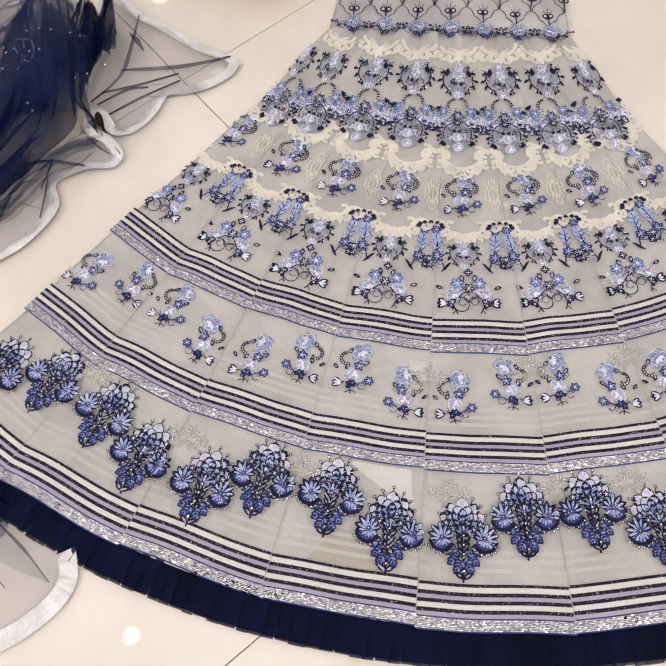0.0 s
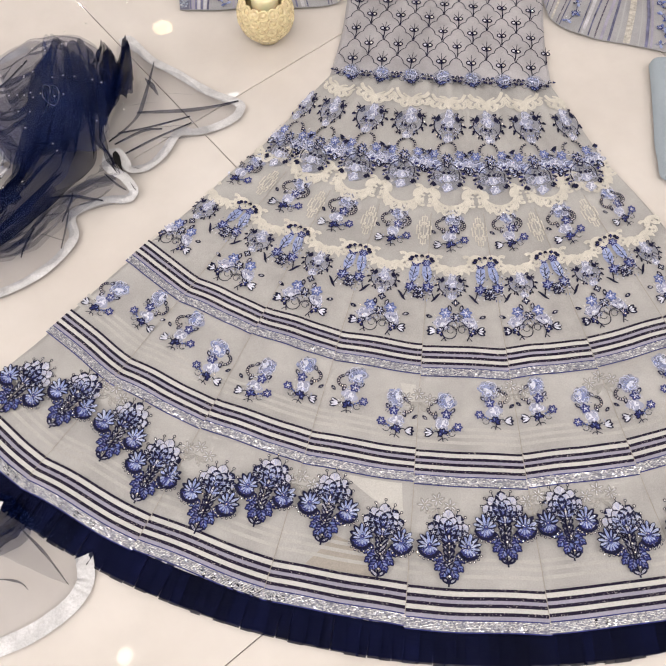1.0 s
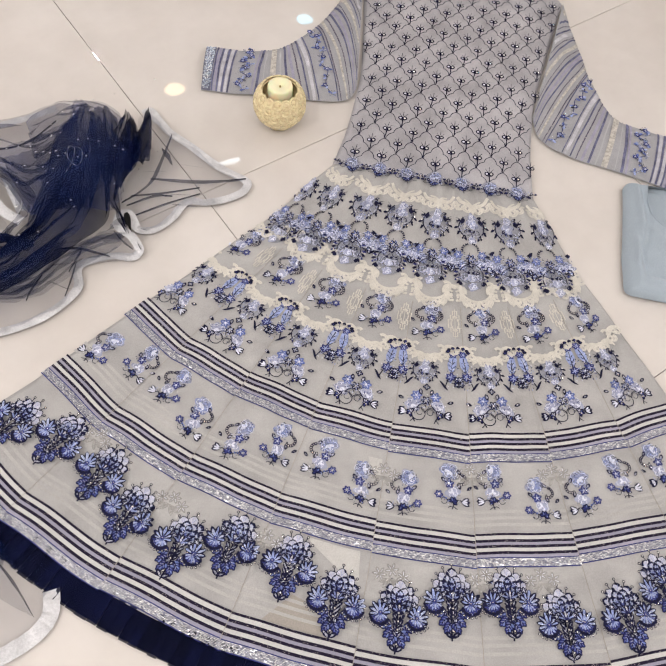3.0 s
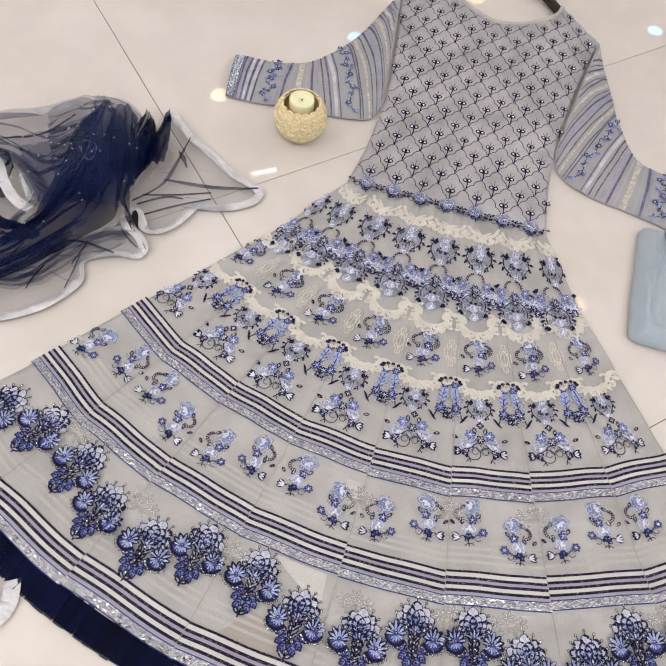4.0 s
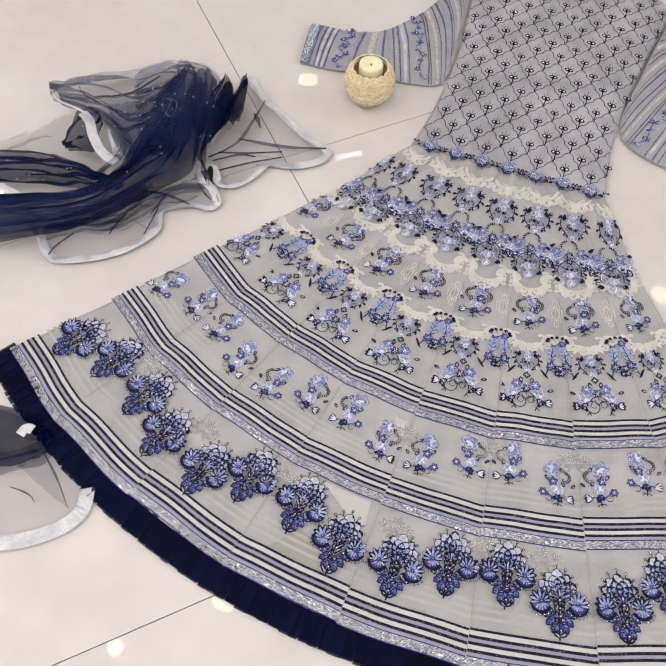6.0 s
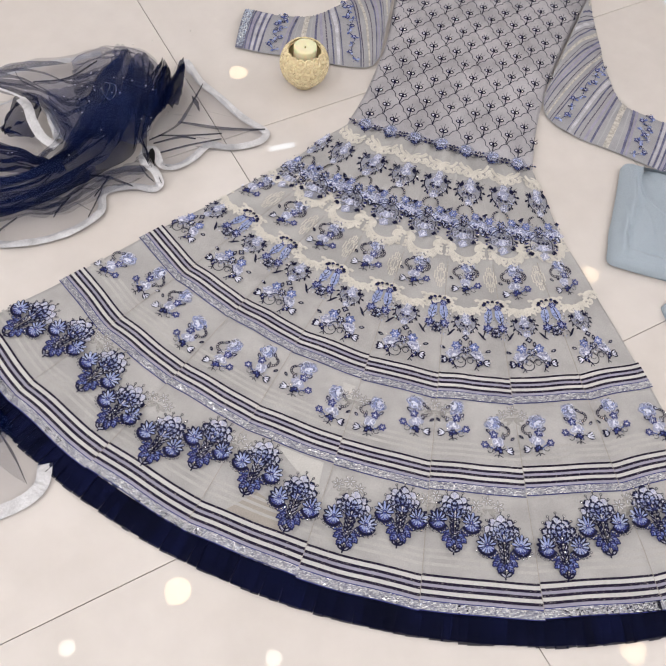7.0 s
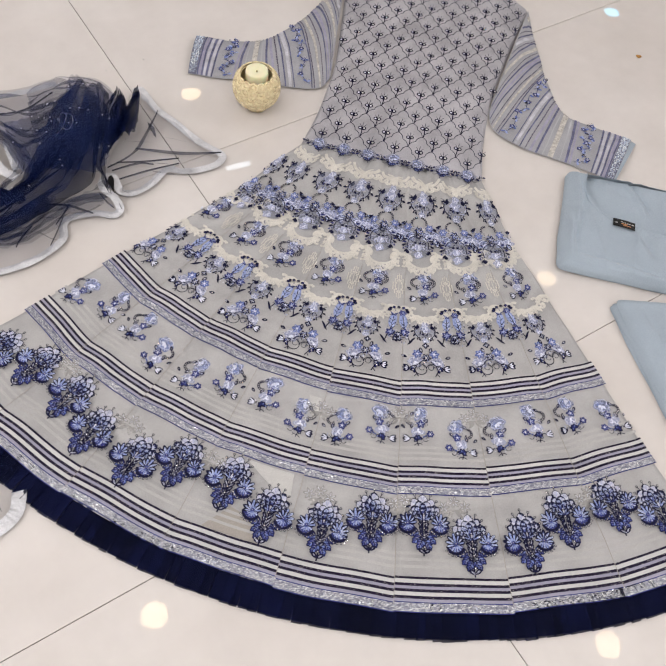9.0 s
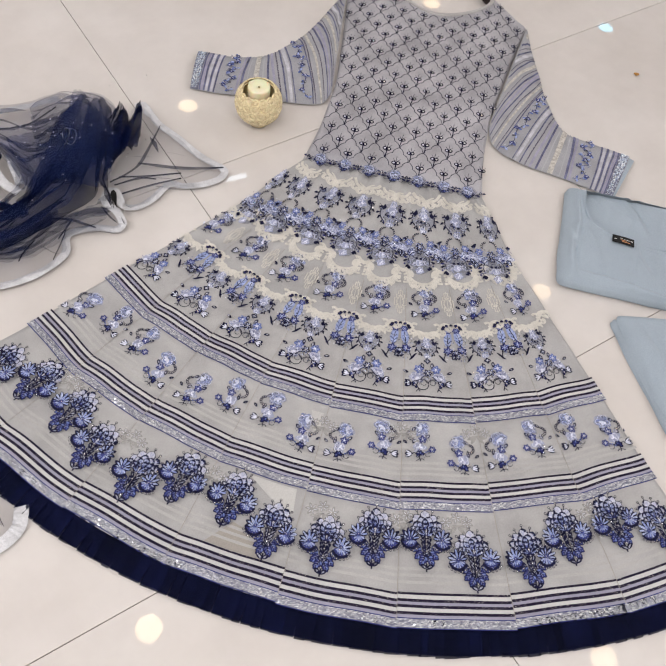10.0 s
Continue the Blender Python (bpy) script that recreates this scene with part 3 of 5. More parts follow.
        for d, l in ((172, 0.0115), (-14, 0.0120), (142, 0.0125), (14, 0.0135), (112, 0.0130), (46, 0.0142), (80, 0.0140)):
            s.petal(cx, cy, d if sx > 0 else 180 - d, l, 0.0050, (P_, S_)[d % 4 == 0], 0, N_, 0.0008, B_)
        s.disc(cx, cy, 0.0024, I_)
        s.bead(cx, cy, 0.0011, I_)
        for fx, fy, fr in ((0.0165, 0.0118, 0.0036), (0.0098, 0.0065, 0.0036)):
            s.flower(sx * fx, fy, fr, 5, B_ if fy > 0 else S_, F_, N_, 0, 20)
    for d in (25, 58, 122, 155, 90):
        s.petal(0, 0.0020, d, 0.0098, 0.0038, S_ if d != 90 else F_, 0, N_, 0.0007, I_)
    for y in (0.0085, 0.0005, -0.0085, -0.0175, -0.0330):
        s.bead(0, y, 0.0011)
    s.speckle(40, [(0, -0.014, 0.013, 0.010), (0.021, -0.002, 0.012, 0.012), (-0.021, -0.002, 0.012, 0.012), (0, 0.008, 0.014, 0.012)], seed, (1, 1, 6, 7, 1, 4, 0, 5))
    return s


def sprig(seed, both=False):
    s = Stitch()
    s.rose(0.003, 0.019, 0.0125, O_, F_, 0.0005, seed)
    s.rose(-0.001, -0.0085, 0.0095, G_, F_, 0.0005, seed + 1)
    for sx in ((-1, 1) if both else (-1,)):
        s.beaded(sx * 0.0108, 0.0085, 0.0064, 90 - sx * 10, 90 - sx * 10 - sx * 205, N_, D_)
        s.leaf_pair(sx * 0.0108, 0.0150, 90 + sx * 40, 0.0068, L_, N_, D_)
        s.leaf_pair(sx * 0.0075, 0.0030, 90 - sx * 160, 0.0072, L_, N_, D_)
    s.flower(0.0035, 0.0025, 0.0058, 5, B_, F_, I_, 0.0011, 18)
    s.leaf_pair(0.0085, 0.0045, 50, 0.0070, L_, N_, D_)
    s.leaf_pair(-0.0185, -0.0045, 140, 0.0062, L_, N_, D_)
    s.stroke([(0.0, -0.030), (-0.001, -0.022), (0.006, -0.018), (0.013, -0.013)], 0.0011, N_)
    s.stroke([(0.0, -0.022), (-0.008, -0.018), (-0.013, -0.021)], 0.0011, N_)
    s.arc(0.010, -0.0195, 0.0038, 20, 340, 0.0007, N_)
    for x, y in ((0.0075, -0.0165), (0.0105, -0.0150)):
        s.disc(x, y, 0.0014, B_, 0.0012)
    s.flower(0.0165, -0.0120, 0.0050, 6, B_, D_, I_, 0.0010)
    for d in (150, 178, 205):
        s.petal(-0.0115, -0.0205, d, 0.0098, 0.0042, F_, 0.0009, N_)
    for d in (20, 75, 120, 165, 215):
        s.petal(-0.0005, -0.0205, d, 0.0062, 0.0036, I_ if d != 75 else B_, 0.0011, N_)
    s.arc(0.002, -0.0300, 0.0034, 150, 20, 0.0009, N_)
    s.stroke([(-0.0005, -0.026), (-0.006, -0.030)], 0.0009, N_)
    s.speckle(46, [(0.002, 0.002, 0.012, 0.008), (0, -0.018, 0.014, 0.009), (0.003, 0.017, 0.010, 0.012)], seed + 5)
    return s


def wreath(seed, flip=1):
    """A ring of dark twigs round a lilac bloom."""
    s = Stitch()
    s.disc(0, 0, 0.0165, W_, 0.0002, 14, 0)
    for sx in (-1, 1):
        s.arc(0, 0, 0.0168, 90 - sx * 40, 90 - sx * 150, 0.0014, N_)
        s.arc(sx * 0.0062, -0.0088, 0.0042, 0, 180, 0.0008, N_, r2=0.0040)
        for d, l in ((60, 0.006), (85, 0.0075), (110, 0.0065), (135, 0.0055), (150, 0.005)):
            t = radians(90 - sx * d)
            x, y = 0.0168 * math.cos(t), 0.0168 * math.sin(t)
            s.petal(x, y, math.degrees(t) - sx * 35, l, l * 0.42, N_, 0.0009)
            s.disc(x * 1.12, y * 1.12, 0.0013, D_ if d in (85, 135) else N_, 0.0010, 6)
        for i in range(3):
            s.stroke([(sx * 0.0150, 0.004 + 0.003 * i), (sx * 0.0205, 0.0065 + 0.0035 * i)], 0.0008, N_, taper=0.6)
        s.petal(sx * 0.0135, 0.0035, 90 + sx * 25, 0.0080, 0.0055, N_, 0.0010)
    s.rose(0.0005, 0.0025, 0.0082, G_, F_, 0.0006, seed)
    s.rose(0.001, 0.0125, 0.0062, G_, F_, 0, seed + 11)
    s.rose(0, -0.0190, 0.0062, G_, F_, 0, seed + 12)
    s.leaf_pair(-0.0045, -0.0005, 235, 0.0062, L_, N_, D_)
    s.leaf_pair(0.0080, 0.0128, 20, 0.0052, L_, N_, D_)
    s.petal(-0.0012, -0.0060, 200, 0.0045, 0.0040, N_, 0.0012)
    s.petal(0.0012, -0.0060, -20, 0.0045, 0.0040, N_, 0.0012)
    s.speckle(44, [(0, 0, 0.017, 0.015), (0, -0.012, 0.014, 0.008)], seed + 5)
    return s


def pendant(seed):
    """Twin pale blue drops with dark twigs and small flowers."""
    s = Stitch()
    for sx in (-1, 1):
        s.petal(sx * 0.0045, 0.030, -90 + sx * 8, 0.030, 0.0105, S_, 0.0004)
        s.petal(sx * 0.0050, 0.026, -90 + sx * 10, 0.020, 0.0062, P_, 0.0007)
        s.stroke([(sx * 0.0055, 0.022), (sx * 0.0075, 0.010), (sx * 0.0085, 0.002), (sx * 0.0125, -0.010), (sx * 0.0165, -0.022)], 0.0012, N_)
        for y, l in ((0.014, 0.006), (0.008, 0.0062), (0.002, 0.0052)):
            s.stroke([(sx * 0.0070, y), (sx * 0.0070 + sx * l * 0.7, y + l * 0.7)], 0.0008, N_)
            s.stroke([(sx * 0.0075, y - 0.002), (sx * 0.0075 - sx * l * 0.7, y + l * 0.5)], 0.0008, N_)
        s.flower(sx * 0.0055, 0.0275, 0.0048, 6, B_, S_, I_, 0.0010)
        s.flower(sx * 0.0088, -0.006, 0.0062, 6, B_, S_, I_, 0.0010, 20)
        s.flower(sx * 0.0015, -0.010, 0.0050, 6, B_, F_, N_, 0.0010)
        s.flower(sx * 0.0020, -0.017, 0.0044, 5, L_, D_, N_, 0.0010)
        s.stroke([(sx * 0.0138, -0.012), (sx * 0.006, -0.0155)], 0.0009, N_)
        for i in range(4):
            s.petal(sx * (0.0130 + 0.0012 * i), -0.0255 + 0.0022 * i, 90 - sx * 42, 0.0085, 0.0022, N_, 0.0010 + 0.0001 * i)
    for i in range(7):
        d = radians(180 * i / 6)
        s.petal(0.0095 * math.cos(d), 0.0305 + 0.0035 * math.sin(d), math.degrees(d), 0.0042, 0.0034, N_ if i % 2 else I_, 0.0012, N_)
        s.disc(0.0080 * math.cos(d), 0.0315 + 0.0030 * math.sin(d), 0.0011, D_, 0.0018, 6)
    s.speckle(56, [(0.008, 0, 0.008, 0.026), (-0.008, 0, 0.008, 0.026), (0, -0.012, 0.014, 0.009)], seed + 5)
    return s


def posy(seed):
    """Two white blooms joined by a dark arch, with pale buds at the sides."""
    s = Stitch()
    for sx in (-1, 1):
        s.rose(sx * 0.0155, -0.0005, 0.0100, G_, F_, 0.0005, seed + sx)
        s.flower(sx * 0.0115, 0.0115, 0.0066, 6, S_, F_, B_, 0.0010, 10)
        s.leaf_pair(sx * 0.0055, 0.0135, 90 - sx * 15, 0.0075, L_, N_, D_)
        s.arc(sx * 0.0075, -0.0125, 0.0080, 90 - sx * 90 + 180 * (sx < 0), 90 + sx * 85 - 0, 0.0010, N_)
        s.arc(sx * 0.0062, -0.0100, 0.0042, 0, 330, 0.0007, N_, r2=0.0035)
        for d in (-5, 35, 80, 130, 200):
            s.petal(sx * 0.0165, -0.0120, 90 - sx * (d - 20), 0.0058, 0.0032, (L_ if d % 2 else I_) if d != 80 else B_, 0.0011, N_)
        s.disc(sx * 0.0180, -0.0135, 0.0012, D_, 0.0018, 6)
        for d in (60, 88, 116):
            s.petal(sx * 0.0225, -0.0112, 90 - sx * d, 0.0098, 0.0042, F_, 0.0009, N_)
        s.stroke([(sx * 0.0165, -0.012), (sx * 0.0135, -0.019), (sx * 0.0115, -0.0235)], 0.0012, N_)
        s.stroke([(sx * 0.0130, -0.0190), (sx * 0.0170, -0.0235)], 0.0009, N_)
        s.leaf_pair(sx * 0.0265, 0.0055, 90 - sx * 70, 0.0068, L_, N_, D_)
    s.flower(0, 0.0050, 0.0058, 6, L_, D_, N_, 0.0012)
    s.stroke([(-0.0115, -0.0065), (-0.006, -0.0005), (0, 0.001), (0.006, -0.0005), (0.0115, -0.0065)], 0.0012, N_)
    s.flower(0, 0.0235, 0.0042, 4, L_, D_, N_, 0.0010)
    s.speckle(64, [(0.015, 0, 0.013, 0.015), (-0.015, 0, 0.013, 0.015), (0, 0.004, 0.008, 0.010)], seed + 5)
    return s


def garland(seed):
    """One repeat of the dense band of blue flowers over a dark arch."""
    s = Stitch()
    s.disc(0, -0.016, 0.0190, W_, 0.0002, 14, 0)
    for sx in (-1, 1):
        s.rose(sx * 0.0190, 0.0075, 0.0125, O_, F_, 0.0005, seed + sx)
        s.rose(sx * 0.0270, 0.0040, 0.0085, G_, F_, 0, seed + 3 * sx)
        s.rose(sx * 0.0115, 0.0030, 0.0085, O_, F_, 0, seed + 5 * sx)
        s.rose(sx * 0.0080, -0.0150, 0.0085, W_, L_, 0, seed + 7 * sx)
        s.flower(sx * 0.0165, 0.0185, 0.0060, 6, S_, F_, B_, 0.0012)
        s.beaded(sx * 0.002, 0.0250, 0.0095, 90 - sx * 5, 90 - sx * 105, N_, D_, 0.0030)
        s.arc(0, -0.0125, 0.0165, 90 - sx * 8, 90 - sx * 112, 0.0013, N_)
        s.arc(sx * 0.0062, -0.0035, 0.0042, 180, 360, 0.0007, N_)
        for i in range(6):
            d = radians(90 - sx * (48 + 14 * i))
            x, y = 0.0180 * math.cos(d), -0.0125 + 0.0180 * math.sin(d)
            s.petal(x, y, math.degrees(d) - sx * 20, 0.0070, 0.0032, N_ if i % 2 else I_, 0.0009)
            s.disc(x * 1.25, y + 0.002, 0.0014, D_ if i % 2 else N_, 0.0012, 6)
        for i in range(4):
            s.petal(sx * 0.0235, -0.0045, 90 - sx * (10 + 35 * i), 0.0066, 0.0036, F_ if i % 2 else S_, 0.0010, N_, 0.0006)
        s.petal(sx * 0.0125, -0.026, 90 - sx * 80, 0.0060, 0.0062, N_, 0.0010)
        for i in range(4):
            s.petal(sx * (0.0290 - 0.0012 * i), 0.0170 + 0.0014 * i, 90 - sx * (28 + 12 * i), 0.0095, 0.0026, N_, 0.0010 + 0.0001 * i)
    s.flower(0, 0.0105, 0.0066, 6, B_, D_, N_, 0.0012)
    s.flower(0, 0.0010, 0.0042, 5, I_, D_, N_, 0.0012)
    s.rose(0, -0.0185, 0.0070, G_, F_, 0.0007, seed + 9)
    s.rose(0.001, -0.0310, 0.0070, G_, F_, 0, seed + 13)
    s.leaf_pair(0.0060, -0.0120, 30, 0.0060, L_, N_, D_)
    s.petal(-0.002, -0.0100, 200, 0.0045, 0.0040, N_, 0.0012)
    s.petal(0.000, -0.0100, -20, 0.0045, 0.0040, N_, 0.0012)
    s.speckle(130, [(0.018, 0.009, 0.014, 0.014), (-0.018, 0.009, 0.014, 0.014), (0, -0.014, 0.020, 0.018), (0, 0.008, 0.010, 0.010)], seed + 5)
    return s


def waist_garland(seed):
    s = Stitch()
    s.disc(0, 0.002, 0.0135, W_, 0.0002, 12, 0)
    s.rose(0, 0.0035, 0.0105, O_, F_, 0.0006, seed)
    for sx in (-1, 1):
        s.stroke([(sx * 0.003, -0.009), (sx * 0.011, -0.004), (sx * 0.018, 0.001), (sx * 0.026, 0.003)], 0.0011, N_)
        for i in range(5):
            s.petal(sx * (0.008 + 0.004 * i), -0.005 + 0.002 * i, 90 - sx * (20 + 55 * (i % 3)), 0.0058, 0.0028, L_ if i % 2 else I_, 0.0010, N_)
            s.disc(sx * (0.009 + 0.004 * i), -0.002 + 0.0015 * i, 0.0010, D_, 0.0016, 6)
        s.arc(sx * 0.013, -0.006, 0.0042, 0, 330, 0.0007, N_)
    for d in (200, 235, 270, 305, 340):
        s.petal(0.001, -0.0065, d, 0.0075, 0.0036, I_ if d % 2 else B_, 0.0011, N_)
    s.stroke([(0.001, -0.008), (0.004, -0.018)], 0.0010, N_)
    s.speckle(60, [(0, 0, 0.025, 0.008), (0, -0.006, 0.012, 0.007)], seed + 5)
    return s


def scroll(s, x, y, r, d0, turn, w):
    """One cream curl of the lace: thick at its root, rolled at its end."""
    s.arc(x, y, r, d0, d0 + turn, w * 1.12, C_, 0, 0.40, r * 0.42)
    d = radians(d0 + turn)
    s.disc(x + r * 0.42 * math.cos(d), y + r * 0.42 * math.sin(d), w * 0.50, C_, 0, 8, 0.0001)
    s.arc(x, y, r * 0.98, d0 + turn * 0.1, d0 + turn * 0.85, w * 0.22, K_, 0, 0.3, r * 0.55)


def fronds(s, pts, n, sx, l, w, lean):
    """Small cream leaves hanging from a curved rib."""
    for i in range(n):
        p = curve_at([(*q, 0) for q in pts], (i + 0.5) / n)
        d = -90 + sx * (lean + 18 * math.sin(i * 2.1))
        s.petal(p.x, p.y, d, l * (0.8 + 0.4 * ((i * 7) % 3) / 2), w * 0.78, C_)
        s.petal(p.x + 0.3 * l * math.cos(radians(d)), p.y + 0.3 * l * math.sin(radians(d)), d, l * 0.5, w * 0.18, K_)


def lace_cluster(seed):
    """A palmette: feathered fronds that curl outwards on both sides."""
    s = Stitch()
    for sx in (-1, 1):
        s.stroke([(0, -0.006), (sx * 0.008, 0.000), (sx * 0.017, 0.004), (sx * 0.0225, 0.014)], 0.0080, C_, taper=0.45)
        s.stroke([(0, -0.002), (sx * 0.006, 0.005), (sx * 0.0125, 0.0085)], 0.0044, C_, taper=0.5)
        scroll(s, sx * 0.0070, -0.0090, 0.0068, 90 - sx * 30, -sx * 235, 0.0062)
        scroll(s, sx * 0.0175, -0.0050, 0.0066, 90 - sx * 20, -sx * 235, 0.0060)
        s.petal(sx * 0.0215, 0.0030, 90 - sx * 78, 0.0070, 0.0046, C_)
    s.petal(0, -0.018, 90, 0.020, 0.0070, C_)
    return s


def lace_wave(seed, deep):
    """One repeat of the wavy lace; deep: the tall kind with rolled peaks."""
    s = Stitch()
    for sx in (-1, 1):
        if deep:
            rib = [(sx * 0.001, -0.010), (sx * 0.010, -0.0075), (sx * 0.018, -0.001), (sx * 0.022, 0.008), (sx * 0.027, 0.0145)]
            s.stroke(rib, 0.0040, C_)
            s.arc(sx * 0.0265, 0.0085, 0.0090, 90 + sx * 120, 90 - sx * 50, 0.0078, C_, 0, 0.2)
            s.arc(sx * 0.0265, 0.0050, 0.0040, 90 + sx * 90, 90 - sx * 60, 0.0034, C_)
            for x, y, r, d, turn, w in ((0.0290, -0.0045, 0.0070, -10, 210, 0.0048), (0.0145, -0.0115, 0.0074, -20, -220, 0.0048), (0.0215, 0.0175, 0.0066, 60, -220, 0.0044), (0.0055, -0.0185, 0.0060, -30, -215, 0.0044)):
                scroll(s, sx * x, y, r, 90 + sx * d, sx * turn, w)
            fronds(s, rib[:4], 5, sx, 0.0135, 0.0058, 30)
            fronds(s, [(sx * 0.018, 0.001), (sx * 0.024, 0.006), (sx * 0.031, 0.004)], 4, sx, 0.0125, 0.0052, -20)
        else:
            rib = [(sx * 0.000, -0.008), (sx * 0.012, -0.0065), (sx * 0.021, 0.000), (sx * 0.030, 0.008), (sx * 0.040, 0.0095)]
            s.stroke(rib, 0.0038, C_)
            s.arc(sx * 0.0300, 0.0020, 0.0086, 90 + sx * 80, 90 - sx * 70, 0.0060, C_, 0, 0.3)
            s.arc(sx * 0.0120, -0.0140, 0.0088, 90 + sx * 75, 90 - sx * 65, 0.0056, C_, 0, 0.3)
            fronds(s, rib, 7, sx, 0.0115, 0.0054, 34)
            for x, y, r, d, turn, w in ((0.0180, 0.0045, 0.0058, 60, -220, 0.0040), (0.0060, -0.0145, 0.0056, -30, -220, 0.0042), (0.0235, -0.0070, 0.0056, -20, -230, 0.0040), (0.0350, 0.0020, 0.0052, -20, -230, 0.0040)):
                scroll(s, sx * x, y, r, 90 + sx * d, sx * turn, w)
    s.petal(0, -0.022 if deep else -0.019, 90, 0.014, 0.0070, C_)
    return s


def diamond(seed):
    """A stepped openwork lozenge."""
    s = Stitch()
    for k in (1.0, 0.58):
        pts = []
        for q in range(4):
            a, b = [((0, 1), (1, 0)), ((1, 0), (0, -1)), ((0, -1), (-1, 0)), ((-1, 0), (0, 1))][q]
            for i in range(3):
                t0, t1 = i / 3, (i + 1) / 3
                p, n2 = (a[0] + (b[0] - a[0]) * t0, a[1] + (b[1] - a[1]) * t0), (a[0] + (b[0] - a[0]) * t1, a[1] + (b[1] - a[1]) * t1)
                pts += [p, (n2[0], p[1]) if q % 2 == 0 else (p[0], n2[1])]
        pts = [(0.0090 * k * x, 0.0210 * k * y) for x, y in pts]
        s.stroke(pts + pts[:1], 0.0016, C_, n=1)
    for i in range(12):
        d = 2 * math.pi * i / 12
        s.disc(0.0055 * math.sin(d), 0.0125 * math.cos(d), 0.0013, C_, 0, 6, 0.0001)
    s.stroke([(0, -0.024), (0, 0.024)], 0.0010, C_, n=2)
    return s


def lay(name, s, x, y, deg, parent, z_of, label="", size=1.0, mirror=1, squeeze=1.0, tall=1.0):
    c, d = math.cos(radians(deg)), math.sin(radians(deg))
    verts = []
    for px, py, pz in s.v:
        px, py = px * size * mirror * squeeze, py * size * tall
        X, Y = x + c * px - d * py, y + d * px + c * py
        verts.append((X, Y, z_of(X, Y) + 0.0008 + pz))
    kept = range(len(s.f))
    if parent is skirt:  # nothing is stitched beyond the cloth's edge
        good = [abs(math.degrees(math.atan2(p[0], -p[1]))) < (HALF - 0.1) * (1 + 0.11 * (1 - step(0.2, 0.4, math.hypot(p[0], p[1])))) for p in verts]
        kept = [i for i in kept if all(good[j] for j in s.f[i])]
    faces, marks = [s.f[i][::-1] if mirror < 0 else s.f[i] for i in kept], [s.m[i] for i in kept]
    used = sorted(set(marks))
    return piece(name, verts, faces, [THREADS[i] for i in used], parent, label, [used.index(i) for i in marks])


def on_fan(name, s, r, a, label="", **more):
    t = radians(a)
    return lay(name, s, r * math.sin(t), -r * math.cos(t), a, skirt, skirt_z, label, **more)


rnd = random.Random(11)
jit = lambda k: rnd.uniform(-k, k)
BIG, SMALL = [bouquet(i) for i in range(2)], [sprig(i * 7) for i in range(3)]
for i in range(16):
    far = i % 4 in (0, 3)
    on_fan("embroidered_bouquet", BIG[i % 2], (0.854 if far else 0.8305) + jit(0.002), -32.7 + 4.385 * i - 0.4 * (i % 2) + jit(0.15), "dense indigo and blue embroidered bouquet", mirror=1 if i % 2 else -1)
    on_fan("embroidered_sprig", SMALL[i % 3], (0.7095 if far else 0.6925) + jit(0.002), -33.4 + 4.44 * i + jit(0.25), "pale blue and white embroidered flower sprig", mirror=1 if i % 2 == 0 else -1)
WR, PO, PE, DI, MI = [wreath(i) for i in range(2)], posy(3), pendant(2), diamond(1), [sprig(40 + i, True) for i in range(2)]
GA, LW, LS, LC, WG = garland(5), lace_wave(1, True), lace_wave(2, False), lace_cluster(1), waist_garland(4)
for k in range(-4, 4):
    a = 3.2 + 9.05 * k
    cut = 0.86 if abs(a) > 30 else 1.0
    on_fan("embroidered_wreath", WR[k % 2], 0.537, a + jit(0.3), "lilac bloom in a ring of dark twigs", size=0.92, squeeze=cut)
    on_fan("embroidered_posy", PO, 0.589, a + jit(0.2), "pair of white blooms with dark leaves", size=1.08, squeeze=cut)
    on_fan("embroidered_sprig", MI[k % 2], 0.459 + jit(0.003), a + jit(0.4), "blue flower sprig between beaded curls", size=1.10, squeeze=cut * 0.95)
    on_fan("lace_wave", LW, 0.410, a, "cream scrolling lace", squeeze=0.98)
    on_fan("lace_wave", LS, 0.505, a, "cream scalloped lace")
    if abs(a + 4.4) < 33:
        on_fan("embroidered_pendant", PE, 0.537, a + 4.5 + jit(0.2), "twin pale blue drops with dark twigs", size=1.05, squeeze=1.12)
        on_fan("cream_diamond", DI, 0.4575, a + 4.5 + jit(0.3), "cream openwork diamond")
for k in range(-4, 4):
    x = 0.014 + 0.0545 * k if k > -4 else -0.190
    e = (0.8 if abs(k) == 3 else 1.0) if k > -4 else 0.7
    on_x = lambda name, s, px, py, label, **m: lay(name, s, px, py, math.degrees(math.atan2(px, 0.55)), skirt, skirt_z, label, **m)
    on_x("embroidered_wreath", WR[k % 2], x * 0.985, -0.281 + 0.55 * x * x, "lilac bloom in a ring of dark twigs", size=1.12, squeeze=e, tall=1.25)
    if k > -4:
        on_x("lace_spray", LC, x * 0.95, -0.238 + 0.5 * x * x, "cream curling lace spray", size=1.02, squeeze=e)
    on_x("embroidered_garland", GA, x * 1.07, -0.355 + 0.55 * x * x, "band of blue flowers over a dark arch", size=1.05, tall=1.12, squeeze=0.8 if k == -4 else 1.0)


def ghost(seed):
    s = Stitch()
    for i in range(3):
        s.flower((i - 1) * 0.013, 0.006 * (i % 2), 0.0085, 6, H_, H_, None, 0, 15 * i)
    for d in (200, 230, 310, 340):
        s.petal(0, -0.004, d, 0.014, 0.005, H_)
    return s


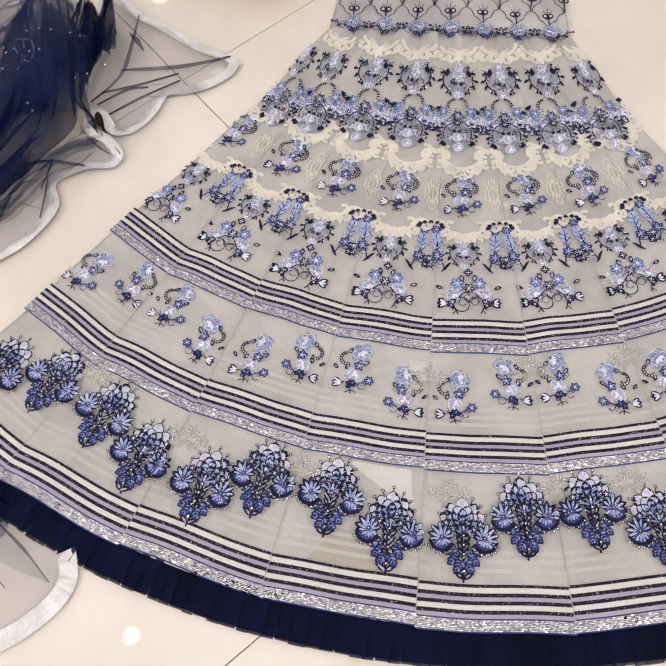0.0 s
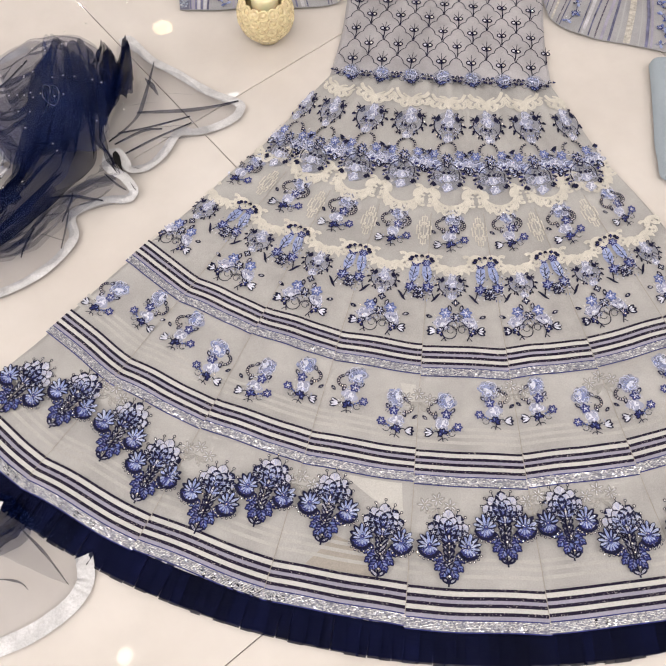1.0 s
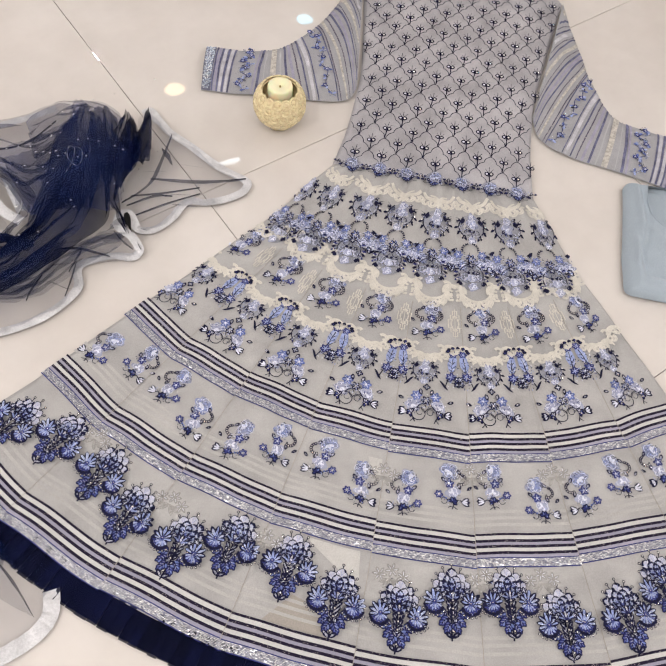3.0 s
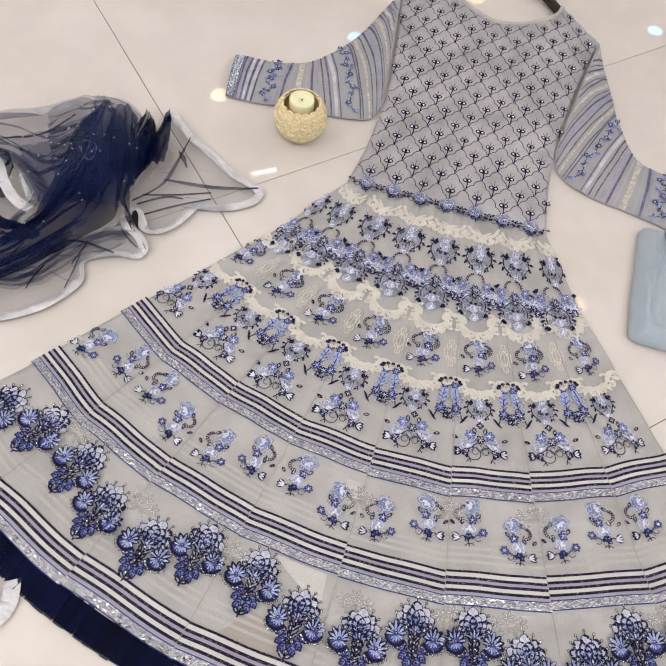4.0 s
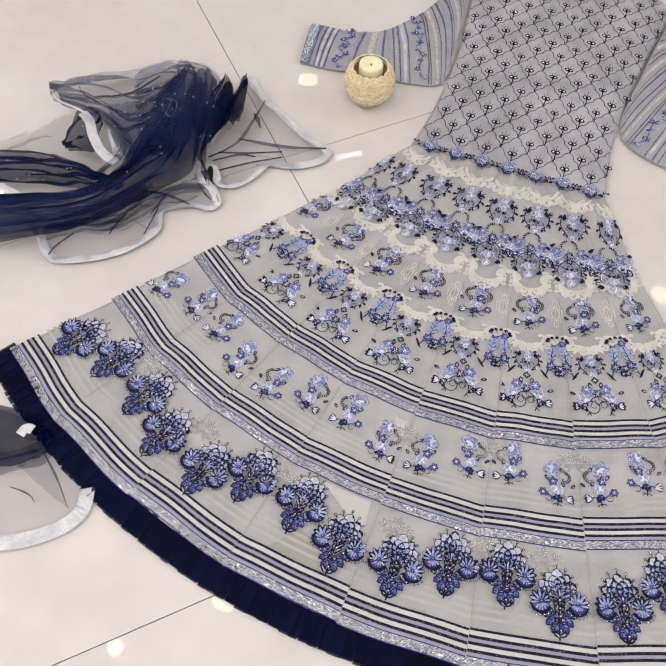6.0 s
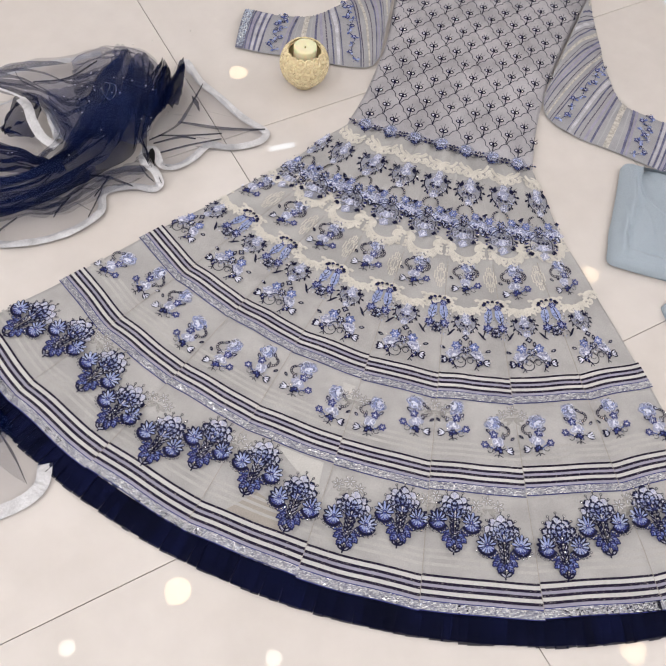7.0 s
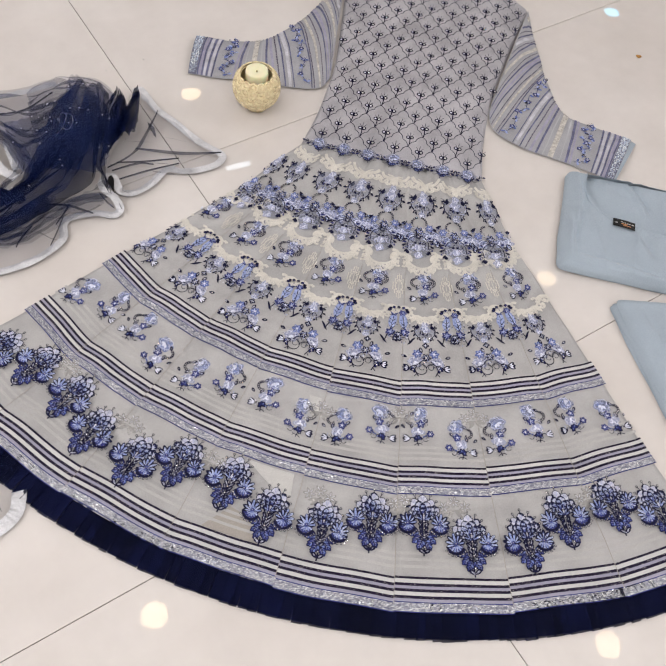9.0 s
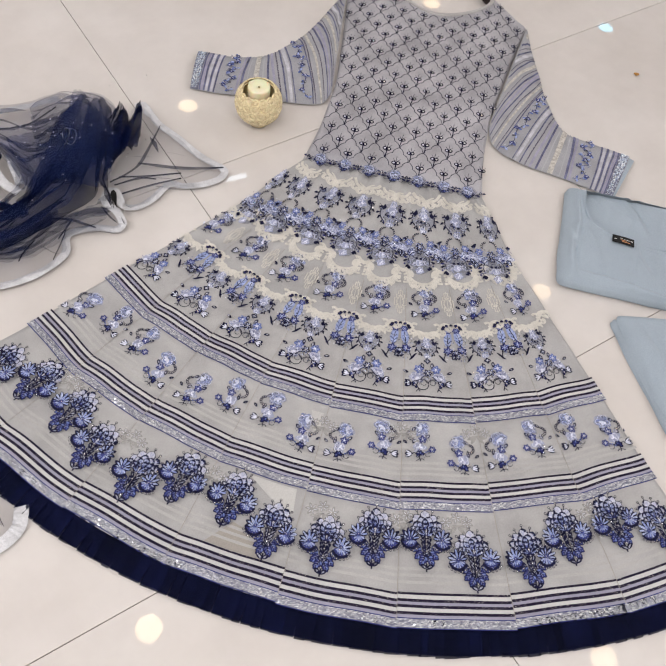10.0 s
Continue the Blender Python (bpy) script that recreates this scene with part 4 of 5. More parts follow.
GH = ghost(1)
for r0, a in ((0.812, 1.6), (0.806, 9.4), (0.81, -9.0), (0.815, -17.5), (0.806, 14.0), (0.81, 27.0), (0.66 + 0.03, -0.4), (0.678, 8.6), (0.80, -26.5), (0.679, 17.4)):
    on_fan("back_print", GH, r0, a, "faint flowers of the back layer showing through", size=1.05)

# ---- bodice ----
SIDE = [(0.158, -0.203), (0.149, -0.12), (0.1475, -0.04), (0.149, 0.02), (0.163, 0.13), (0.176, 0.22), (0.188, 0.300)]


def side_x(y):
    lo, hi = 0.0, 1.0
    for _ in range(24):
        mid = (lo + hi) / 2
        lo, hi = (mid, hi) if curve_at([(*p, 0) for p in SIDE], mid).y < y else (lo, mid)
    return curve_at([(*p, 0) for p in SIDE], lo).x


def bodice_z(x, y):
    w = 0.165
    z = 0.0075 + 0.007 * max(0.0, 1 - (x / w) ** 4) * step(-0.22, -0.10, y)
    return z + 0.0034 * ripple(x, y, 9, 21) + 0.0012 * ripple(x * 2.5, y, 22, 22) * step(0.2, -0.15, y)


def neck_y(x):
    k = min(abs(x) / 0.108, 1.0)
    return 0.269 + 0.098 * (1 - math.sqrt(max(0.0, 1 - k * k))) ** 0.8


def top_y(x):
    """The upper outline: neckline in the middle, shoulders outside it."""
    return neck_y(x) if abs(x) < 0.108 else 0.367 - (abs(x) - 0.108) / 0.080 * 0.067


def bodice_fn(u, v):
    q = 2 * u - 1
    y = WAIST_Y - 0.006
    low = q * side_x(y)
    x_top = q * 0.188
    t = top_y(x_top)
    y = y + (t - y) * v
    x = q * (side_x(min(y, 0.30)) if y < 0.30 else 0.188)
    t = top_y(x)
    y = WAIST_Y - 0.006 + (t - WAIST_Y + 0.006) * v
    x = q * side_x(min(y, 0.299))
    return (x, y, bodice_z(x, y) * (1 - 0.6 * step(0.97, 1.0, abs(q))))


v, f = grid(bodice_fn, 130, 120)
bodice = piece("bodice", v, f, BODICE, gown, "lilac grey fitted bodice with a dark scalloped lattice")

lattice = Stitch()
buds = Stitch()
DX, DY = 0.0212, 0.0284


def inside(x, y, m=0.0):
    return WAIST_Y + 0.004 < y < top_y(x) - 0.004 - m and abs(x) < side_x(min(y, 0.299)) - 0.002 - m


def sprout():
    """A twig with two beaded loops and three fine stamens."""
    s = Stitch()
    s.stroke([(0, -0.0152), (0.0005, -0.008), (0, 0.000)], 0.0011, N_)
    for sx in (-1, 1):
        s.arc(sx * 0.0026, -0.0008, 0.0021, 0, 360, 0.0012, N_)
        s.disc(sx * 0.0026, -0.0008, 0.0014, (D_ if sx > 0 else L_), 0, 7)
        s.stroke([(0, -0.0040), (sx * 0.0034, -0.0032), (sx * 0.0050, -0.0006)], 0.0010, N_, taper=0.4)
    for d, l in ((52, 0.0082), (88, 0.0098), (124, 0.0078)):
        s.stroke([(0, -0.0005), (l * math.cos(radians(d)), -0.0005 + l * math.sin(radians(d)))], 0.0007, N_, taper=0.4, n=1)
    return s


SPROUT = sprout()
for i in range(-9, 10):
    for j in range(-12, 14):
        x, y = -0.0006 + DX * i, 0.0010 + 2 * DY * j + DY * (i % 2)
        if inside(x, y + 0.002):
            lay("embroidered_bud", SPROUT, x, y + 0.001, rnd.uniform(-6, 6), bodice, bodice_z, size=1.36 * rnd.uniform(0.93, 1.07))
        # scalloped mesh lines from each lower point up to both sides
        by = y - 0.0205
        for sx in (-1, 1):
            pts = []
            for k in range(13):
                t = k / 12
                bow = 0.0029 * (abs(math.sin(2 * math.pi * t)) ** 0.8 - 0.35)
                pts.append((x + sx * (DX * t - bow * 0.75), by + DY * t + bow * 0.6))
            run = [p for p in pts if inside(*p)]
            if len(run) > 2:
                lattice.stroke(run, 0.00100, N_, n=1)
                lattice.k = 0
lay("lattice", lattice, 0, 0, 0, bodice, bodice_z, "dark stitched scalloped lattice")

# neckband, a rolled edge
path = [(-0.118 + 0.236 * i / 60) for i in range(61)]
verts, faces = [], []
for i, x in enumerate(path):
    p = Vector((x * 0.93, neck_y(x * 0.915) + 0.0015, 0))
    a, b = Vector((path[max(i - 1, 0)] * 0.93, neck_y(path[max(i - 1, 0)] * 0.915), 0)), Vector((path[min(i + 1, 60)] * 0.93, neck_y(path[min(i + 1, 60)] * 0.915), 0))
    t = (b - a).normalized()
    nrm = Vector((-t.y, t.x, 0))
    for k in range(7):
        d = math.pi * k / 6
        verts.append(p + nrm * (0.0042 * math.cos(d)) + Vector((0, 0, bodice_z(p.x, p.y) + 0.0035 * math.sin(d))))
    if i:
        q = 7 * i
        faces += [(q - 7 + k, q - 6 + k, q + k + 1, q + k) for k in range(6)]
piece("neckband", verts, faces, cloth("neckband_cloth", (0.44, 0.42, 0.40), 0.8), bodice, "grey rolled neckband")
WG = waist_garland(4)
for k in range(-3, 4):
    x = 0.002 + 0.0445 * k
    lay("waist_garland", WG, x * 0.97, -0.200 + 0.1 * x * x, rnd.uniform(-3, 3), bodice, lambda X, Y: max(bodice_z(X, max(Y, -0.2)), skirt_z(X, Y)) + 0.0006,
        "pale blue flowers strung along the waist", mirror=1 if k % 2 else -1)

# ---- sleeves ----


def make_sleeve(outer, inner, label, seed):
    """outer and inner: the two edges from the shoulder to the cuff."""
    O, N = [(*p, 0) for p in outer], [(*p, 0) for p in inner]

    def at(s, q, dz=0.0):
        p = curve_at(O, s) * (1 - q) + curve_at(N, s) * q
        z = 0.004 + 0.0105 * math.sin(math.pi * min(max(q, 0.0), 1.0)) ** 0.6 + 0.0022 * ripple(p.x, p.y, 14, seed) + 0.0016 * ripple(s * 9, q * 1.5, 1.0, seed + 3)
        return (p.x, p.y, z + dz)

    v, f = grid(lambda u, w: at(u, w), 110, 24)
    sl = piece("sleeve", v, f, SLEEVE, gown, label)

    def slant(s):
        """The weave runs aslant to the shoulder seam and square to the cuff."""
        return 0.58 * max(0.0, 1 - s / 0.75) ** 1.2

    def bar(name, s0, s1, m, dz=0.0007, wob=0.0, lab=""):
        reach = min(0.995, (s0 - 0.012) / max(slant(s0), 1e-4))
        v, f = grid(lambda u, w: at(s0 + (s1 - s0) * u - slant(s0) * w * reach + wob * ripple(w * 3, s0 * 40, 1.0, seed), w * reach + 0.003, dz), 2, 24)
        return piece(name, v, f, m, sl, lab)

    r = random.Random(seed)
    for s0, w, m in ((0.045, 0.030, STRIPE_LACE), (0.105, 0.012, STRIPE_BLUE), (0.135, 0.006, STRIPE_DARK), (0.155, 0.009, STRIPE_BLUE), (0.175, 0.020, STRIPE_PALE), (0.205, 0.006, STRIPE_DARK), (0.222, 0.010, STRIPE_BLUE),
                     (0.250, 0.022, STRIPE_LACE), (0.290, 0.006, STRIPE_DARK), (0.305, 0.013, STRIPE_BLUE), (0.330, 0.018, STRIPE_LILAC), (0.352, 0.012, STRIPE_BLUE), (0.385, 0.008, STRIPE_DARK), (0.405, 0.018, STRIPE_LACE),
                     (0.440, 0.008, STRIPE_DARK), (0.456, 0.009, STRIPE_BLUE), (0.545, 0.007, STRIPE_BLUE), (0.556, 0.020, STRIPE_PALE), (0.580, 0.008, STRIPE_BLUE), (0.600, 0.006, STRIPE_DARK), (0.615, 0.012, STRIPE_LILAC),
                     (0.634, 0.010, STRIPE_BLUE), (0.655, 0.006, SEQUIN), (0.672, 0.026, STRIPE_LACE), (0.712, 0.004, SEQUIN), (0.728, 0.012, STRIPE_BLUE), (0.743, 0.009, STRIPE_LILAC),
                     (0.862, 0.008, STRIPE_BLUE), (0.872, 0.014, STRIPE_PALE), (0.888, 0.010, STRIPE_BLUE), (0.902, 0.013, STRIPE_PALE), (0.918, 0.009, STRIPE_BLUE), (0.930, 0.010, STRIPE_LILAC), (0.943, 0.008, STRIPE_BLUE)):
        bar("sleeve_stripe", s0, s0 + w, m, 0.0007 + r.uniform(0, 0.0003), 0.012 if s0 < 0.5 else 0.004)
    # cuff: sequins on a band
    bar("cuff", 0.953, 0.998, TAPE, 0.0005, 0, "sequin cuff")
    verts, faces = [], []
    for i in range(420):
        c = Vector(at(0.957 + 0.038 * r.random(), 0.02 + 0.96 * r.random(), 0.0014))
        d = r.uniform(0, math.pi)
        e1 = Vector((math.cos(d), math.sin(d), r.gauss(0, 0.3))) * 0.0013
        e2 = Vector((-math.sin(d), math.cos(d), r.gauss(0, 0.3))) * 0.0013
        q = len(verts)
        verts += [c - e1, c - e2, c + e1, c + e2]
        faces.append((q, q + 1, q + 2, q + 3))
    piece("cuff_sequins", verts, faces, SHIMMER, sl, "silver and blue sequins", smooth=False)
    if inner[-1][0] > 0:
        ends = Vector(at(1.0, 0.5)) - Vector(at(0.97, 0.5))
        ends.z = 0
        ends.normalize()
        v, f = grid(lambda u, w: tuple(Vector(at(0.994, w)) * 1.0 + ends * (0.013 * u * (1 - 0.62 * w)) + Vector((0, 0, -0.0012 - 0.003 * u))), 6, 24)
        piece("cuff_lining", v, f, SLIP, sl, "plain grey lining past the cuff")
    # two flower vines that run round the sleeve, and two lines of loose sequins
    for s0 in (0.497, 0.800):
        st = Stitch()
        pts = []
        for i in range(12):
            q = 0.05 + 0.90 * i / 11
            x, y, _ = at(s0 - slant(s0) * q + 0.022 * math.sin(i * 2.1), q)
            pts.append((x, y))
        st.stroke(pts, 0.0010, I_)
        for i, (x, y) in enumerate(pts):
            for d in range(3):
                st.petal(x, y, r.uniform(0, 360), 0.0085, 0.0044, (O_, S_, B_)[d], 0.0008)
            if i % 2 == 0:
                st.flower(x + r.uniform(-0.003, 0.003), y, 0.0046, 5, S_, F_, I_, 0.0009)
            if i % 3 == 0:
                st.leaf_pair(x, y, r.uniform(0, 360), 0.0065, L_, N_, D_)
        st.speckle(60, [(x, y, 0.006, 0.007) for x, y in pts], seed + 2, (1, 1, 0, 6, 3, 7))

        def vine_z(X, Y):
            best = min(pts, key=lambda p: (p[0] - X) ** 2 + (p[1] - Y) ** 2)
            q = 0.05 + 0.90 * pts.index(best) / 11
            return at(s0 - slant(s0) * q, q)[2]
        lay("flower_vine", st, 0, 0, 0, sl, vine_z, "blue embroidered flower vine")
    return sl


make_sleeve([(-0.190, 0.305), (-0.206, 0.243), (-0.226, 0.165), (-0.254, 0.098), (-0.297, 0.041), (-0.352, 0.022), (-0.416, 0.013)],
            [(-0.149, -0.020), (-0.158, -0.052), (-0.185, -0.064), (-0.225, -0.070), (-0.290, -0.076), (-0.345, -0.086), (-0.398, -0.090)],
            "striped grey sleeve with a sequin cuff, bent at the elbow", 31)
make_sleeve([(0.189, 0.303), (0.207, 0.225), (0.226, 0.160), (0.244, 0.098), (0.281, 0.018), (0.345, -0.001), (0.407, -0.014)],
            [(0.147, -0.020), (0.157, -0.058), (0.180, -0.080), (0.215, -0.094), (0.273, -0.104), (0.330, -0.116), (0.378, -0.130)],
            "striped grey sleeve with a sequin cuff, bent at the elbow", 47)

# ---- hanger inside the neck ----
hanger = empty("clothes_hanger", "dark wooden clothes hanger in the gown's neckline", "hanger", (0.02, 0.42, 0.0))
for sx in (-1, 1):
    def arm(u, w):
        p = curve_at([(0.0, 0.0, 0.012), (sx * 0.045, -0.022, 0.012), (sx * 0.080, -0.056, 0.009), (sx * 0.102, -0.078, 0.004)], u)
        d = 2 * math.pi * w
        return (p.x + 0.004 * math.cos(d), p.y + 0.0115 * math.cos(d) * 1.1, p.z + 0.0055 * math.sin(d) - 0.001)
    v, f = grid(arm, 18, 14)
    piece("arm", v, f, WOOD, hanger)
v, f = [], []
hook = [(0, 0.008, 0.012), (0, 0.04, 0.012), (0.004, 0.06, 0.012), (0.022, 0.072, 0.012), (0.034, 0.056, 0.012), (0.028, 0.040, 0.012)]
v, f = grid(lambda u, w: tuple(curve_at(hook, u) + Vector((0.0016 * math.cos(2 * math.pi * w), 0, 0.0016 * math.sin(2 * math.pi * w)))), 30, 8)
piece("hook", v, f, STEEL, hanger, "steel wire hook")

# ---- candle holder ----
CX, CY, CR = -0.258, -0.128, 0.0405
holder = empty("candle_holder", "round amber crystal rosette candle holder on the floor", "candle holder", (CX, CY, 0))
prof = [(0.0, 0.001), (0.020, 0.001)] + [(CR * 0.93 * math.sin(radians(d)), 0.042 - CR * 0.97 * math.cos(radians(d))) for d in range(32, 129, 8)]
prof += [(r - 0.003, z) for r, z in prof[:2:-1]] + [(0.0, 0.006)]
v, f = lathe(prof, 40)
piece("bowl", v, f, CRYSTAL, holder, "amber glass bowl")


def rosette(r, seed):
    """A round pressed glass boss: a raised rim, a hollow and a button."""
    v, f = lathe([(r, 0.0), (r * 0.94, r * 0.26), (r * 0.80, r * 0.34), (r * 0.66, r * 0.24), (r * 0.52, r * 0.10), (r * 0.36, r * 0.20), (r * 0.16, r * 0.32), (0.0, r * 0.34)], 12)
    return mesh_of("rosette", v, f, [CRYSTAL], smooth=bool(seed))


ROSES = [rosette(0.0086, i) for i in range(2)]
n = 0
for d, count in ((33, 9), (52, 14), (71, 17), (90, 18), (108, 17), (124, 15)):
    for i in range(count):
        t = 2 * math.pi * (i + 0.5 * (n % 2)) / count
        out = Vector((math.sin(radians(d)) * math.cos(t), math.sin(radians(d)) * math.sin(t), -math.cos(radians(d))))
        ob = new("rosette", ROSES[(i + n) % 2])
        ob.parent = holder
        ob.matrix_local = Matrix.Translation(Vector((0, 0, 0.0425)) + out * CR * 0.95) @ out.to_track_quat("Z", "Y").to_matrix().to_4x4() @ Matrix.Rotation(i * 1.7, 4, "Z")
    n += 1
candle = tagged(new("candle", mesh_of("candle", *lathe([(0.0, 0.006), (0.0190, 0.006), (0.0195, 0.073), (0.0187, 0.0755), (0.0150, 0.0760), (0.0070, 0.0740), (0.0035, 0.0720), (0.0, 0.0715)], 36), [WAX])),
                "short pale yellow pillar candle inside the crystal holder", "candle")
candle.location = (CX, CY + 0.002, 0)
v, f = lathe([(0.0, 0.0710), (0.0014, 0.0712), (0.0014, 0.0740), (0.0, 0.0745)], 8)
piece("wick", v, f, cloth("wick_cotton", (0.35, 0.26, 0.12)), candle)

# ---- net shawl ----
shawl = empty("dupatta", "crumpled sheer navy net shawl edged with silver ribbon", "shawl", (0, 0, 0))
# the ribboned edge: the flat corner, then the turned loop and the long bottom edge
CORNER_EDGE = [(-0.459, -0.157, 0.006), (-0.432, -0.179, 0.006), (-0.412, -0.196, 0.006), (-0.372, -0.217, 0.006), (-0.322, -0.247, 0.006), (-0.282, -0.261, 0.006), (-0.269, -0.273, 0.003), (-0.277, -0.298, 0.003), (-0.306, -0.321, 0.003), (-0.331, -0.33, 0.003), (-0.35, -0.334, 0.004), (-0.36, -0.366, 0.005), (-0.378, -0.392, 0.004), (-0.396, -0.401, 0.004), (-0.41, -0.403, 0.01)]
BOTTOM_EDGE = [(-0.425, -0.389, 0.022), (-0.426, -0.402, 0.018), (-0.404, -0.412, 0.014), (-0.388, -0.428, 0.008), (-0.389, -0.441, 0.004), (-0.399, -0.451, 0.004), (-0.425, -0.455, 0.004), (-0.459, -0.476, 0.004), (-0.45, -0.503, 0.004), (-0.451, -0.523, 0.004), (-0.47, -0.559, 0.004), (-0.502, -0.591, 0.004), (-0.549, -0.618, 0.004), (-0.574, -0.621, 0.006), (-0.597, -0.604, 0.01), (-0.61, -0.587, 0.02), (-0.611, -0.57, 0.03), (-0.641, -0.56, 0.032), (-0.698, -0.548, 0.03)]
EDGE = CORNER_EDGE + BOTTOM_EDGE
SPINE = [(-0.468, -0.196, 0.02), (-0.452, -0.249, 0.02), (-0.445, -0.297, 0.02), (-0.446, -0.33, 0.02), (-0.441, -0.368, 0.02), (-0.437, -0.397, 0.02), (-0.448, -0.424, 0.02), (-0.473, -0.446, 0.02), (-0.498, -0.482, 0.02), (-0.513, -0.522, 0.02), (-0.543, -0.556, 0.02), (-0.578, -0.582, 0.02), (-0.629, -0.588, 0.02), (-0.666, -0.597, 0.02)]


def flap_fn(u, v):
    e, s = curve_at(EDGE, u), curve_at(SPINE, u)
    p = e + (s - e) * v
    amp = math.sin(math.pi * min(v * 1.0, 1.0)) ** 0.7
    z = p.z + amp * (0.006 * ripple(u * 34, v * 1.2, 1.0, 2.0) + 0.010 * abs(ripple(u * 14, v * 0.8, 1.0, 6.0)))
    side = Vector((s.y - e.y, e.x - s.x, 0))
    side = side.normalized() if side.length > 1e-5 else Vector((1, 0, 0))
    p += side * (0.014 * amp * ripple(u * 30, v * 2.0, 1.0, 12.0))
    return (p.x, p.y, max(0.0022, z))


v, f = grid(flap_fn, 260, 44)
piece("net", v, f, NET, shawl, "flat sheer single layer of navy net")


def ribbon(pts, w, name, label, n=220, lift=0.0030, flip=1, parent=shawl, seed=1, least=0.0030):
    P = [curve_at(pts, i / n) for i in range(n + 1)]
    verts, faces = [], []
    for i, p in enumerate(P):
        t = P[min(i + 2, n)] - P[max(i - 2, 0)]
        t.z = 0
        t = t.normalized()
        nrm = Vector((t.y, -t.x, 0)) * flip
        for k in range(5):
            q = p + nrm * (w * k / 4)
            verts.append((q.x, q.y, max(least, p.z + lift + 0.0014 * ripple(i * 0.21, k * 0.6, 1.0, seed) + 0.0008 * math.sin(math.pi * k / 4))))
        if i:
            q = 5 * i
            faces += [(q - 5 + k, q - 4 + k, q + k + 1, q + k) for k in range(4)]
    return piece(name, verts, faces, SATIN, parent, label)


ribbon(EDGE, 0.0128, "ribbon_border", "silver white satin ribbon border")


DEEP = "navy net gathered in deep folds, their dark put into the colour"
LOOSE = "loose sheer layer of navy net over the heap"


def net_sheet(name, back, front, height, folds, depth, material, seed, dome):
    """A length of net between two edges, folded over itself along its way: each fold lies three layers deep."""
    A, B = [(*p, height) for p in back], [(*p, height) for p in front]
    big = min(1.0, (Vector(A[0]) - Vector(A[-1])).length / 0.25) ** 2

    def fn(u, v):
        ph = 2 * math.pi * folds * v + 4.5 * ripple(u * 1.9, v * 1.5, 1.0, seed) + 1.2 * big * ripple(u * 6, v * 4, 1.0, seed + 1)
        deep = depth * (0.4 + 0.6 * big) * (0.25 + 1.5 * abs(ripple(u * 2.4 + 3, v * 2.6, 1.0, seed + 2)))
        edge = step(0.0, 0.12, v) * step(1.0, 0.88, v)
        lat = v + edge * deep * math.sin(ph) / (2 * math.pi * folds) + 0.05 * big * edge * ripple(u * 5, v * 5, 1.0, seed + 3)
        p = curve_at(A, u) * (1 - lat) + curve_at(B, u) * lat
        z = height + dome * math.sin(math.pi * min(max(lat, 0.0), 1.0)) * (0.7 + 0.9 * ripple(u * 3, v * 2, 1.0, seed + 4)) + 0.006 * math.cos(ph) + 0.004 * ripple(u * 12, v * 9, 1.0, seed + 5)
        side = curve_at(A, min(u + 0.02, 1)) - curve_at(A, max(u - 0.02, 0))
        p += side.normalized() * (0.010 * big * ripple(u * 4, v * 6, 1.0, seed + 6)) + Vector((0.004 * ripple(u * 8, v * 2, 1.0, seed + 8), 0.004 * ripple(u * 8, v * 2, 1.0, seed + 9), 0)) * big
        return (p.x, p.y, max(0.003, z))
    v, f = grid(fn, 170, 110)
    return piece(name, v, f, material, shawl, DEEP if name == "gathered_net" else LOOSE)


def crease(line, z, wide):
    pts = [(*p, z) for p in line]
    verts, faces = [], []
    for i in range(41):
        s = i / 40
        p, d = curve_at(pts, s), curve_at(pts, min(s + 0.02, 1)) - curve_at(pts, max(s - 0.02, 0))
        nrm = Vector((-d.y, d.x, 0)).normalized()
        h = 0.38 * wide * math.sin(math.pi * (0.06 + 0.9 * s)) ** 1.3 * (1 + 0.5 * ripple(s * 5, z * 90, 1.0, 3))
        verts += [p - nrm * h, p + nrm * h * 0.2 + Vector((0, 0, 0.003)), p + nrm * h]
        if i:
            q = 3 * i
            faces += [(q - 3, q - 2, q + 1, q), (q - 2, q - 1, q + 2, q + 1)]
    piece("crease_strip", verts, faces, NETLINE, shawl, "narrow dark strip laid on the net to draw a crease")


# the heap, from its core outwards; the core's dark is in its material
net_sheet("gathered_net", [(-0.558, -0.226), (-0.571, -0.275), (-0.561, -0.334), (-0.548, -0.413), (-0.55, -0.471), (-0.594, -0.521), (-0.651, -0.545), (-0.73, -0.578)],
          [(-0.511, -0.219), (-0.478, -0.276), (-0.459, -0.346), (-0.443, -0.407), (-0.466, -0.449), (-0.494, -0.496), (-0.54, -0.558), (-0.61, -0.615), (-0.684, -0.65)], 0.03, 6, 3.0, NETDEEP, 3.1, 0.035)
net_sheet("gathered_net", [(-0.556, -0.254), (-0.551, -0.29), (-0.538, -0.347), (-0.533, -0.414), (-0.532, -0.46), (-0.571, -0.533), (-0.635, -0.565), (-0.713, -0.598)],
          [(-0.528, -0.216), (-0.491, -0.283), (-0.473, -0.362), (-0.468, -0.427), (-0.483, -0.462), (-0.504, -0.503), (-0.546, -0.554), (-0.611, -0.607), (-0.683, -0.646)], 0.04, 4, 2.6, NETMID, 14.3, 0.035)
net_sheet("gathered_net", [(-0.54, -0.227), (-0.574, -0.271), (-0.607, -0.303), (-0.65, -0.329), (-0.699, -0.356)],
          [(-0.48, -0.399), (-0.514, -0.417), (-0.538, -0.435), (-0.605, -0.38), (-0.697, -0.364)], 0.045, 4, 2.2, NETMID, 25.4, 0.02)
